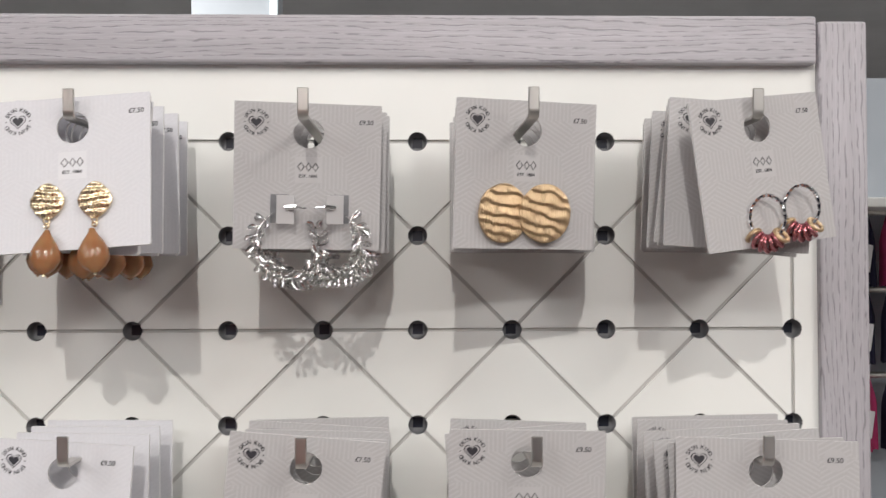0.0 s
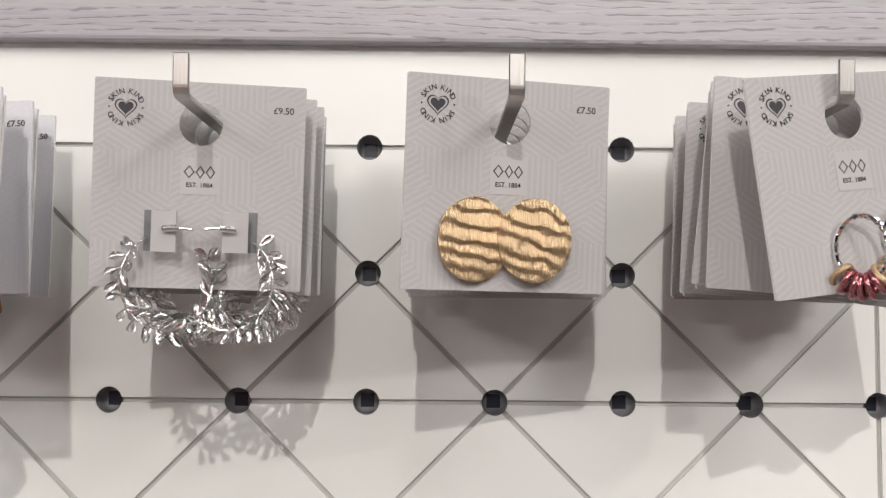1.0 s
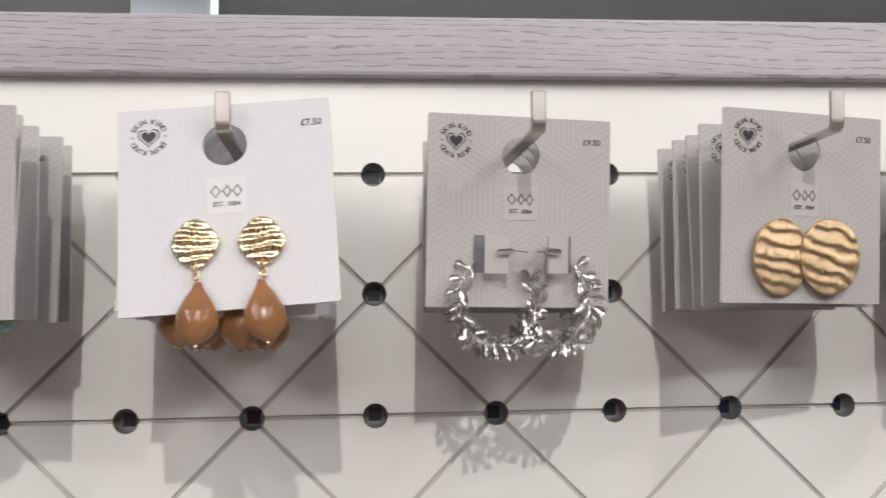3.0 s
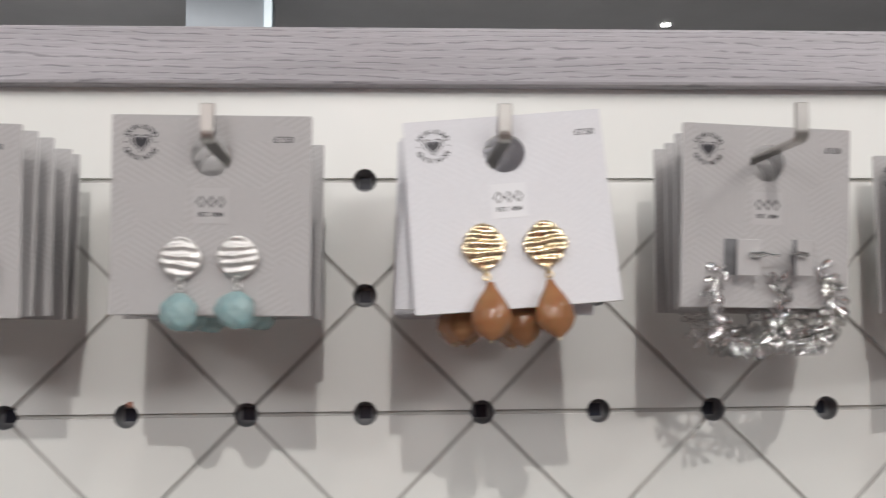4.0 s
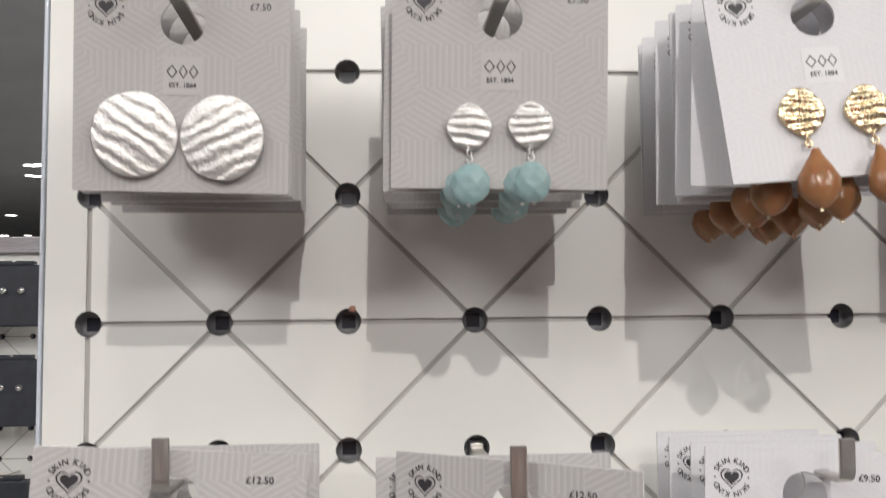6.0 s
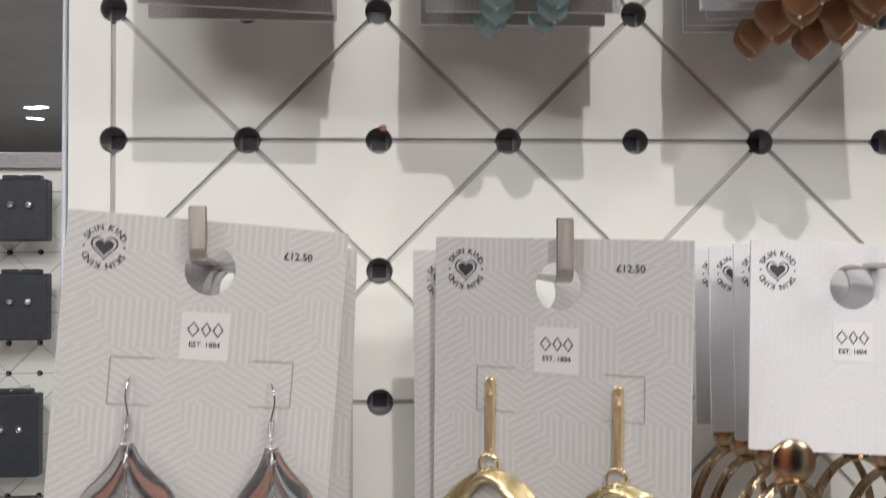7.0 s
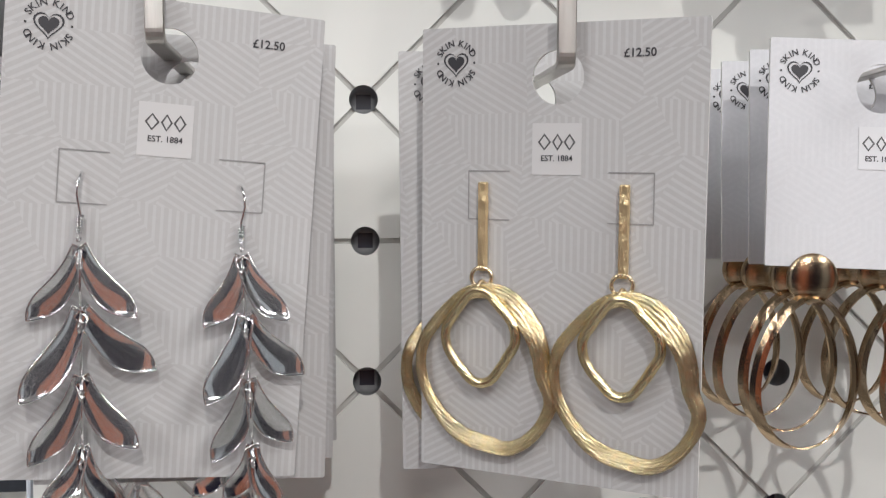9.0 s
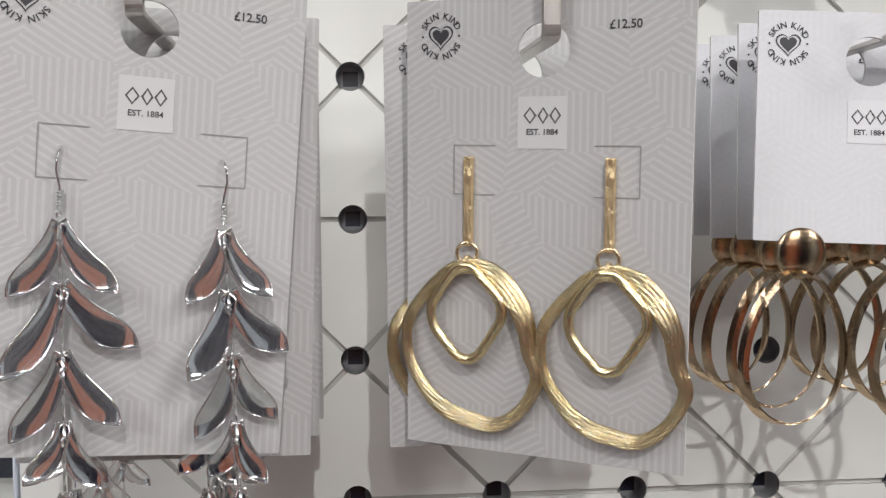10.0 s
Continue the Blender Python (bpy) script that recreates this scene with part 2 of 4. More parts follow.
def tube(bm, points, radius, sides=8, closed=False, flat=None):
    """A round bar through the points; radius may be one number or one for each point; flat: (a, b) half sizes of a strip along y and across."""
    pts = [Vector(p) for p in points]
    n = len(pts)
    rings = []
    up = None
    for i, p in enumerate(pts):
        a = pts[(i - 1) % n] if closed or i else p
        b = pts[(i + 1) % n] if closed or i < n - 1 else p
        d = (b - a).normalized()
        if flat:
            side = Vector((0, 1, 0))
        else:
            if up is None:
                up = Vector((0, 1, 0)) if abs(d.y) < 0.9 else Vector((1, 0, 0))
            side = (up - d * up.dot(d)).normalized()
            up = side
        other = d.cross(side).normalized()
        r = radius[i] if isinstance(radius, (list, tuple)) else radius
        ra, rb = (flat[0], flat[1]) if flat else (r, r)
        rings.append([bm.verts.new(p + side * (ra * math.cos(2 * math.pi * k / sides)) + other * (rb * math.sin(2 * math.pi * k / sides))) for k in range(sides)])
    for i in range(n if closed else n - 1):
        a, b = rings[i], rings[(i + 1) % n]
        for k in range(sides):
            bm.faces.new((a[k], a[(k + 1) % sides], b[(k + 1) % sides], b[k]))
    if not closed:
        bm.faces.new(rings[0][::-1])
        bm.faces.new(rings[-1])
    return bm


def text_mesh(text, size, extrude=0.00006):
    """Lettering that stands upright in the xz plane, centred, facing -y."""
    cu = bpy.data.curves.new("lettering", "FONT")
    cu.body, cu.size, cu.align_x, cu.align_y, cu.extrude = text, size, "CENTER", "CENTER", extrude
    cu.resolution_u, cu.offset = 3, size * 0.012
    ob = bpy.data.objects.new("lettering", cu)
    scene.collection.objects.link(ob)
    bpy.context.view_layer.update()
    me = bpy.data.meshes.new_from_object(ob.evaluated_get(bpy.context.evaluated_depsgraph_get()))
    bpy.data.objects.remove(ob)
    me.transform(pose(0, 0, 0, 90))
    return me


# ---- shop shell ----
def sheet(name, label, mat, *a):
    ob = part(name, boxed(*a), mat)
    return tagged(ob, label, name.split("_")[0], kind="structure")


X0, X1, Y0, Y1 = -13.0, 11.0, -5.5, 38.0
sheet("floor", "grey polished shop floor", FLOOR, X0, X1, Y0, Y1, -0.1, 0)
sheet("ceiling", "grey painted shop ceiling in dim light", CEILING, X0, X1, Y0, Y1, CEIL, CEIL + 0.1)
sheet("wall_north", "plain grey far shop wall", WALL, X0, X1, Y1, Y1 + 0.15, 0, CEIL)
sheet("wall_south", "plain grey shop wall behind the aisle", DUSK, X0, X1, Y0 - 0.15, Y0, 0, CEIL)
# coral sheet added out of view, only to tint reflections in the metal
sheet("wall_south_2", "unseen coral panel added before the grey wall to tint reflections", CORAL, -2.3, -1.2, Y0 + 0.01, Y0 + 0.08, 0, 2.6)
sheet("wall_west", "plain grey shop wall", WALL, X0 - 0.15, X0, Y0, Y1, 0, CEIL)
sheet("wall_east", "plain grey shop wall", WALL, X1, X1 + 0.15, Y0, Y1, 0, CEIL)


# ---- pegboard ----
PITCH, RH, GAP, DEEP = 0.05, 0.0051, 0.0010, 0.0018


def pegboard(name, x, y, top, cols, rows, above, side, below, detail=7):
    """A white board with round sockets at every crossing, and grooves along every second row, along both outer columns and along the diagonals
    of each cell; sockets and grooves are cut into the board. x, top: the first socket."""
    holder = thing(name, pose(x, y, top), "white lacquered pegboard with grooves and round sockets", "pegboard", kind="structure")
    bm = bmesh.new()
    X = lambda c: c * PITCH
    Z = lambda r: -r * PITCH

    def arc(cx, cz, a0, a1, rad, n=detail):
        return [(cx + rad * math.cos(a0 + (a1 - a0) * i / n), cz + rad * math.sin(a0 + (a1 - a0) * i / n)) for i in range(n + 1)]

    def plate(poly, y0, y1=None):
        front = [bm.verts.new((px, y0, pz)) for px, pz in poly]
        f = bm.faces.new(front)
        f.normal_update()
        if f.normal.y > 0:
            f.normal_flip()
        if y1 is not None:
            back = [bm.verts.new((px, y1, pz)) for px, pz in poly]
            n = len(poly)
            for i in range(n):
                bm.faces.new((front[i], front[(i + 1) % n], back[(i + 1) % n], back[i]))

    def clip(poly, p, nrm, off):
        """Keeps the part of a polygon on the side of a line to which nrm points, off away from it."""
        out = []
        for i, a in enumerate(poly):
            b = poly[(i + 1) % len(poly)]
            da = (a[0] - p[0]) * nrm[0] + (a[1] - p[1]) * nrm[1] - off
            db = (b[0] - p[0]) * nrm[0] + (b[1] - p[1]) * nrm[1] - off
            if da >= 0:
                out.append(a)
            if (da < 0) != (db < 0):
                k = da / (da - db)
                out.append((a[0] + (b[0] - a[0]) * k, a[1] + (b[1] - a[1]) * k))
        return out

    h = math.pi / 2
    owner, polys = {}, {}

    def root(k):
        while owner[k] != k:
            k = owner[k]
        return k

    for r in range(rows - 1):
        for c in range(cols - 1):
            l, rr, t, b = X(c), X(c + 1), Z(r), Z(r + 1)
            cell = arc(l, t, 0, -h, RH) + arc(l, b, h, 0, RH) + arc(rr, b, math.pi, h, RH) + arc(rr, t, -h, -2 * h, RH)
            if (c + r) % 2:      # the groove runs from upper left to lower right
                cuts = [((l, t), (1, 1)), ((l, t), (-1, -1))]
            else:
                cuts = [((l, b), (1, -1)), ((l, b), (-1, 1))]
            for p, nrm in cuts:
                s = math.sqrt(0.5)
                poly = clip(cell, p, (nrm[0] * s, nrm[1] * s), GAP)
                if r % 2 == 0:
                    poly = clip(poly, (l, t), (0, -1), GAP)
                if (r + 1) % 2 == 0:
                    poly = clip(poly, (l, b), (0, 1), GAP)
                if c == 0:
                    poly = clip(poly, (l, t), (1, 0), GAP)
                if c == cols - 2:
                    poly = clip(poly, (rr, t), (-1, 0), GAP)
                key = (c, r, nrm)
                owner[key] = key
                polys[key] = poly
    for (c, r, nrm) in list(owner):
        # pieces run on across the cell edges that have no groove
        for edge_side, nb, opp in (((1, 0), (c + 1, r), (-1, 0)), ((0, -1), (c, r + 1), (0, 1))):
            touches = nrm[0] == edge_side[0] if edge_side[0] else nrm[1] == edge_side[1]
            if not touches or (edge_side[1] and (r + 1) % 2 == 0):
                continue
            for other in owner:
                if other[:2] == nb and (other[2][0] == opp[0] if opp[0] else other[2][1] == opp[1]):
                    owner[root(other)] = root((c, r, nrm))
    groups = {}
    for k in owner:
        groups.setdefault(root(k), []).append(polys[k])
    for group in groups.values():
        bm = bmesh.new()
        for poly in group:
            plate(poly, 0, DEEP)
        part("board_piece", bm, WHITE, holder)
    bm = bmesh.new()
    w, hgt = X(cols - 1), Z(rows - 1)
    # margins outside the outer grooves, notched round the sockets
    edge = [(-side, above), (w + side, above), (w + side, GAP)]
    for c in range(cols - 1, -1, -1):
        a = math.asin(GAP / RH)
        edge += arc(X(c), 0, a, math.pi - a, RH)
    plate(edge + [(-side, GAP)], 0, DEEP)
    part("board_margin", bm, WHITE, holder)
    for sx, x_in, x_out in ((-1, 0, -side), (1, w, w + side)):
        bm = bmesh.new()
        poly = [(x_out, GAP), (x_in + sx * RH, GAP)]
        a = math.acos(GAP / RH)
        for r in range(rows):
            pts = [(x_in + sx * px, pz) for px, pz in arc(0, 0, a, -a, RH)]
            poly += [(px, pz + Z(r)) for px, pz in pts if r or pz <= GAP]
        poly += [(x_out, hgt - RH)]
        plate(poly, 0, DEEP)
        part("board_margin", bm, WHITE, holder)
    # the grooves' floor is the core of the board
    core = bmesh.new()
    bm = core
    for r in range(rows - 1):
        for c in range(cols - 1):
            l, rr, t, b = X(c), X(c + 1), Z(r), Z(r + 1)
            plate(arc(l, t, 0, -h, RH) + arc(l, b, h, 0, RH) + arc(rr, b, math.pi, h, RH) + arc(rr, t, -h, -2 * h, RH), DEEP)
    up = []
    for c in range(cols):
        up += arc(X(c), 0, math.pi, 0, RH)
    plate([(-side, above), (-side, 0)] + up + [(w + side, 0), (w + side, above)], DEEP)
    for sx, x_in, x_out in ((-1, 0, -side), (1, w, w + side)):
        poly = [(x_out, 0)]
        for r in range(rows):
            poly += [(x_in + sx * px, pz + Z(r)) for px, pz in arc(0, 0, 0 if r == 0 else h, -h, RH)]
        plate(poly + [(x_out, hgt - RH)], DEEP)
    bmesh.ops.remove_doubles(core, verts=core.verts, dist=0.00005)
    part("board_core", core, GROOVE, holder)
    lower = box(bmesh.new(), -side, w + side, 0.0, 0.02, -below, hgt - RH)
    part("lower_board", lower, WHITE, holder)
    back = box(bmesh.new(), -side, w + side, 0.0185, 0.0225, hgt - RH, above)
    for x0 in (-side, w + side):
        part("side_board", box(bmesh.new(), x0 - 0.0005, x0 + 0.0005, DEEP, 0.0185, hgt - RH, above), WHITE, holder)
    part("back_board", back, WHITE, holder)
    # one socket: a tube, a rim and a square key hole in its floor
    bm = bmesh.new()
    n, d0, d1, q = 24, 0.0004, 0.0085, 0.0027
    ring = lambda yy, rad: [bm.verts.new((rad * math.cos(2 * math.pi * k / n), yy, rad * math.sin(2 * math.pi * k / n))) for k in range(n)]
    a, b = ring(d0, RH), ring(d1, RH - 0.0004)
    sq = []
    for k in range(n):
        ang = 2 * math.pi * k / n
        cx, sz = math.cos(ang), math.sin(ang)
        f = q / max(abs(cx), abs(sz))
        sq.append(bm.verts.new((f * cx, d1, f * sz)))
    for k in range(n):
        j = (k + 1) % n
        bm.faces.new((a[k], b[k], b[j], a[j]))
        bm.faces.new((b[k], sq[k], sq[j], b[j]))
    # solid block in the square opening, coloured as the shade of a deep hole
    key = box(bmesh.new(), -q - 0.0004, q + 0.0004, d1 + 0.0003, d1 + 0.006, -q - 0.0004, q + 0.0004)
    m1, m2 = bpy.data.meshes.new("socket"), bpy.data.meshes.new("key_hole")
    bm.to_mesh(m1), key.to_mesh(m2)
    bm.free(), key.free()
    m1.polygons.foreach_set("use_smooth", [True] * len(m1.polygons))
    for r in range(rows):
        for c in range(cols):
            s = piece("socket", m1, RECESS_SHADE, holder, m=pose(X(c), 0, Z(r)))
            piece("key_hole", m2, HOLE_SHADE, s)
    return holder


ROW = 1.55
board = pegboard("pegboard", 0, 0, ROW, 13, 9, 0.042, 0.0165, 0.75)
bm = bmesh.new()
bmesh.ops.create_icosphere(bm, subdivisions=2, radius=0.0016)
for v in bm.verts:
    v.co = Vector((v.co.x, v.co.y * 0.5, v.co.z * 0.8)) * (1 + 0.5 * noise.noise(v.co * 900))
part("paint_chip", bm, CHIP, board, "small reddish chip at the rim of a socket").matrix_basis = pose(0.1018, -0.0002, -0.0952)

# rail, post and plinth of the display unit
rail = thing("top_rail", pose(0, 0, 0), "grey-washed oak rail along the top of the pegboard", "rail", kind="structure")
part("rail_board", boxed(-0.42, 0.6118, -0.0075, 0.0065, 1.5905, 1.6160, bevel=0.0016), WOOD_X, rail)
post = thing("side_post", pose(0, 0, 0), "grey-washed oak upright at the end of the pegboard", "post", kind="structure")
part("post_board", boxed(0.6135, 0.640, -0.0045, 0.03, 0.0, 1.6140, bevel=0.0016), WOOD_Z, post)
plinth = part("plinth", boxed(-0.42, 0.6115, -0.25, 0.3, 0, 0.45, bevel=0.003), WHITE)
tagged(plinth, "white painted plinth under the pegboard", "plinth", kind="structure")
strip = part("edge_strip", boxed(-0.0187, -0.0171, -0.001, 0.018, 0.8, 1.590, bevel=0.0006), ACRYLIC)
tagged(strip, "clear acrylic edge strip on the pegboard", "trim", kind="structure")


# ---- hooks ----
def hook(x, z, reach, label, turn=0, sag=0, up=0.0125):
    """A flat steel strip that comes out of its socket and turns up at the front."""
    h = thing("display_hook", pose(x, 0, z, sag, 0, turn), label, "hook", "steel hooks on the pegboard")
    w, th = 0.0024, 0.0016
    prof = [(0.006, 0)] + [(-reach + 0.003, 0)]
    for k in range(1, 6):
        a = math.pi / 2 * k / 6
        prof.append((-reach + 0.003 - 0.003 * math.sin(a), 0.003 - 0.003 * math.cos(a)))
    prof += [(-reach, 0.003), (-reach - 0.0004, up)]
    bm = bmesh.new()
    rows = []
    for i, (yy, zz) in enumerate(prof):
        a = Vector(prof[max(i - 1, 0)])
        b = Vector(prof[min(i + 1, len(prof) - 1)])
        d = (b - a).normalized()
        nn = Vector((-d.y, d.x)) * (th / 2)
        rows.append([bm.verts.new((sx * w, yy + sg * nn.x, zz + sg * nn.y)) for sx, sg in ((-1, -1), (1, -1), (1, 1), (-1, 1))])
    for a, b in zip(rows, rows[1:]):
        for k in range(4):
            bm.faces.new((a[k], a[(k + 1) % 4], b[(k + 1) % 4], b[k]))
    bm.faces.new(rows[0][::-1]), bm.faces.new(rows[-1])
    bmesh.ops.recalc_face_normals(bm, faces=bm.faces)
    bmesh.ops.bevel(bm, geom=[e for e in bm.edges if len(e.link_faces) == 2 and e.calc_face_angle(0) > 1.0], offset=0.0003, segments=1, affect="EDGES")
    part("strip", bm, STEEL, h)
    part("foot", boxed(-0.0026, 0.0026, 0.0005, 0.0085, -0.0026, 0.0026, bevel=0.0003), STEEL, h)
    return h


UP, LOW = ROW, ROW - 3 * PITCH
for c, up, low, turn in ((1, 0.098, 0.110, 0), (3, 0.0985, 0.113, 0), (5, 0.0990, 0.104, 0), (7, 0.103, 0.112, 0.6), (9, 0.106, 0.112, 0), (11, 0.103, 0.113, -1.2)):
    hook(c * PITCH, UP - 0.0008, up, "flat satin steel hook plugged into an upper socket", turn, 0.9)
    hook(c * PITCH, LOW - 0.0008, low, "flat satin steel hook plugged into a lower socket", turn, *{1: (-1.3, 0.0145), 3: (1.9, 0.0170)}.get(c, (0, 0.0125)))


# ---- earring cards ----
HOLE, THICK = 0.0069, 0.0011


def card_mesh(w, h, drop, bend):
    """A die-cut card with a round hook hole; its origin is the hole's centre. drop: from the top edge to that centre."""
    bm = bmesh.new()
    x0, x1, z0, z1, rc = -w / 2, w / 2, drop - h, drop, 0.0004
    angs = [2 * math.pi * k / 44 for k in range(44)]
    for cx, cz in ((x0, z0), (x1, z0), (x1, z1), (x0, z1)):
        for ox, oz in ((rc, 0), (0, rc)):
            angs.append(math.atan2(cz - math.copysign(oz, cz), cx - math.copysign(ox, cx)) % (2 * math.pi))
    angs.sort()

    def out(a):
        c, s = math.cos(a), math.sin(a)
        k = min((x1 if c > 0 else x0) / c if abs(c) > 1e-9 else 9, (z1 if s > 0 else z0) / s if abs(s) > 1e-9 else 9)
        return k * c, k * s

    loops = []
    for y in (-THICK / 2, THICK / 2):
        rings = [[(HOLE * math.cos(a), HOLE * math.sin(a)) for a in angs]]
        for f in (0.35, 0.7, 1.0):
            rings.append([(HOLE * math.cos(a) * (1 - f) + out(a)[0] * f, HOLE * math.sin(a) * (1 - f) + out(a)[1] * f) for a in angs])
        loops.append([[bm.verts.new((x, y + bend * (x / w) ** 2 + bend * 0.6 * ((z - drop) / h) ** 2, z)) for x, z in r] for r in rings])
    n = len(angs)
    for side, flip in zip(loops, (True, False)):
        for a, b in zip(side, side[1:]):
            for k in range(n):
                q = (a[k], b[k], b[(k + 1) % n], a[(k + 1) % n])
                bm.faces.new(q[::-1] if flip else q)
    for i in (0, -1):
        a, b = loops[0][i], loops[1][i]
        for k in range(n):
            q = (a[k], a[(k + 1) % n], b[(k + 1) % n], b[k])
            bm.faces.new(q if i else q[::-1]).material_index = 1
    bmesh.ops.recalc_face_normals(bm, faces=bm.faces)
    return bm


def joined(meshes):
    bm = bmesh.new()
    for me, m in meshes:
        old = len(bm.verts)
        bm.from_mesh(me)
        bm.verts.ensure_lookup_table()
        for v in list(bm.verts)[old:]:
            v.co = m @ v.co
    me = bpy.data.meshes.new("print")
    bm.to_mesh(me)
    bm.free()
    return me


def heart(bm, size, y):
    pts = []
    for k in range(28):
        a = 2 * math.pi * k / 28
        pts.append((size * 0.060 * 16 * math.sin(a) ** 3, y, size * 0.060 * (13 * math.cos(a) - 5 * math.cos(2 * a) - 2 * math.cos(3 * a) - math.cos(4 * a))))
    return [bm.verts.new(p) for p in pts]


def badge_mesh():
    """A heart inside a heart outline, with two words twice round it."""
    chars = {}
    words = "SKIN KIND"
    put = []
    rad = 0.0052
    for k, ch in enumerate(words):
        if ch == " ":
            continue
        if ch not in chars:
            chars[ch] = text_mesh(ch, 0.0024)
        a = radians(90 + 62 - k * 15.5)
        put.append((chars[ch], pose(rad * math.cos(a), 0, rad * math.sin(a), 0, 90 - math.degrees(a), 0)))
        a = radians(270 + 62 - k * 15.5)
        put.append((chars[ch], pose(rad * math.cos(a), 0, rad * math.sin(a), 0, 90 - math.degrees(a), 0)))
    bm = bmesh.new()
    f = bm.faces.new(heart(bm, 0.0025, 0))
    a, b = heart(bm, 0.0032, 0), heart(bm, 0.0037, 0)
    for k in range(28):
        bm.faces.new((a[k], a[(k + 1) % 28], b[(k + 1) % 28], b[k]))
    for s in (-1, 1):
        ring = [bm.verts.new((s * rad + 0.00032 * math.cos(t), 0, 0.00032 * math.sin(t))) for t in [math.pi * q / 5 for q in range(10)]]
        bm.faces.new(ring)
    me = bpy.data.meshes.new("print")
    bm.to_mesh(me)
    bm.free()
    return joined(put + [(me, Matrix())])


def mark_mesh():
    """The maker's mark as three plain lozenges."""
    bm = bmesh.new()
    r, h = 0.00029, 0.0019
    for x, q in ((-0.0033, 0.0015), (0.0002, 0.0012), (0.0034, 0.0013)):
        tube(bm, [(x - q, 0, 0), (x, 0, h), (x + q, 0, 0), (x, 0, -h)], r, 5, closed=True)
    bmesh.ops.scale(bm, vec=(1, 0.35, 1), verts=bm.verts)
    me = bpy.data.meshes.new("maker_mark")
    bm.to_mesh(me)
    bm.free()
    return me


BADGE, MARK, SINCE = badge_mesh(), mark_mesh(), text_mesh("EST. 1884", 0.0021)
PRICES = {p: text_mesh(p, 0.0030) for p in ("£7.50", "£9.50", "£12.50")}
bm = boxed(-0.0066, 0.0066, -0.00004, 0.00004, -0.0066, 0.0066)
PATCH_MESH = bpy.data.meshes.new("white_patch")
bm.to_mesh(PATCH_MESH), bm.free()
bm = boxed(-0.0060, 0.0060, -0.00004, 0.00004, -0.0060, 0.0060)
SMALL_PATCH_MESH, LIT_PATCH_MESH = bpy.data.meshes.new("small_patch"), bpy.data.meshes.new("lit_patch")
bm.to_mesh(SMALL_PATCH_MESH), bm.to_mesh(LIT_PATCH_MESH), bm.free()

bm = bmesh.new()
bmesh.ops.create_cone(bm, cap_ends=True, segments=32, radius1=0.0047, radius2=0.0047, depth=0.00006, matrix=pose(0, 0, 0, 90))
STICKER_MESH = bpy.data.meshes.new("price_sticker")
bm.to_mesh(STICKER_MESH), bm.free()


def earring_card(label, w, h, price, price_at, stock, m, group, bend=0.0, slots=(), badge_at=0.0098):
    """A hanging card with its prints. Points on it are (u, v): metres from the left and from the top edge."""
    drop, small = 0.0136, h < 0.09
    c = thing("earring_card", m, label, "earrings", group)
    card = part("card", card_mesh(w, h, drop, bend), stock, c)
    card.data.materials.append(CARD_EDGE)
    sag = lambda u, v: bend * ((u - w / 2) / w) ** 2 + bend * 0.6 * (v / h) ** 2
    at = lambda u, v, y=0.0: pose(u - w / 2, -THICK / 2 - 0.00012 - y + sag(u, v), drop - v)
    piece("badge", BADGE, INK, card, "round dark badge with a heart", at(badge_at, 0.0093))
    if price and stock is CARD:
        piece("price_sticker", STICKER_MESH, STICKER, card, "faint round clear sticker", at(w - price_at, 0.0081, -0.00006))
    if price:
        piece("price", PRICES[price], INK, card, "printed price", at(w - price_at, 0.0081))
    patch, print_mat = (LIT_PATCH_MESH, LIT_PATCH) if stock is CARD_LIT else (SMALL_PATCH_MESH, SMALL_PATCH) if small else (PATCH_MESH, PATCH)
    piece("logo_patch", patch, print_mat, card, m=at(w / 2, 0.0304 if small else 0.0318))
    piece("maker_mark", MARK, INK_GREY, card, m=at(w / 2, 0.0291 if small else 0.0300, 0.0001))
    piece("printed_line", SINCE, INK, card, m=at(w / 2, 0.0334 if small else 0.0342, 0.0001))
    for u, v, side in slots:
        # a punched tab, of which three sides show as a fine cut line
        bm = bmesh.new()
        a, hh, t = 0.0058, 0.0064, 0.00016
        box(bm, -a, a, -0.00005, 0.00005, hh - t, hh + t)
        box(bm, -a, a, -0.00005, 0.00005, -hh - t, -hh + t)
        box(bm, side * a - t, side * a + t, -0.00005, 0.00005, -hh, hh)
        part("tab_cut", bm, CUT, card).matrix_basis = at(u, v)
    return c, at


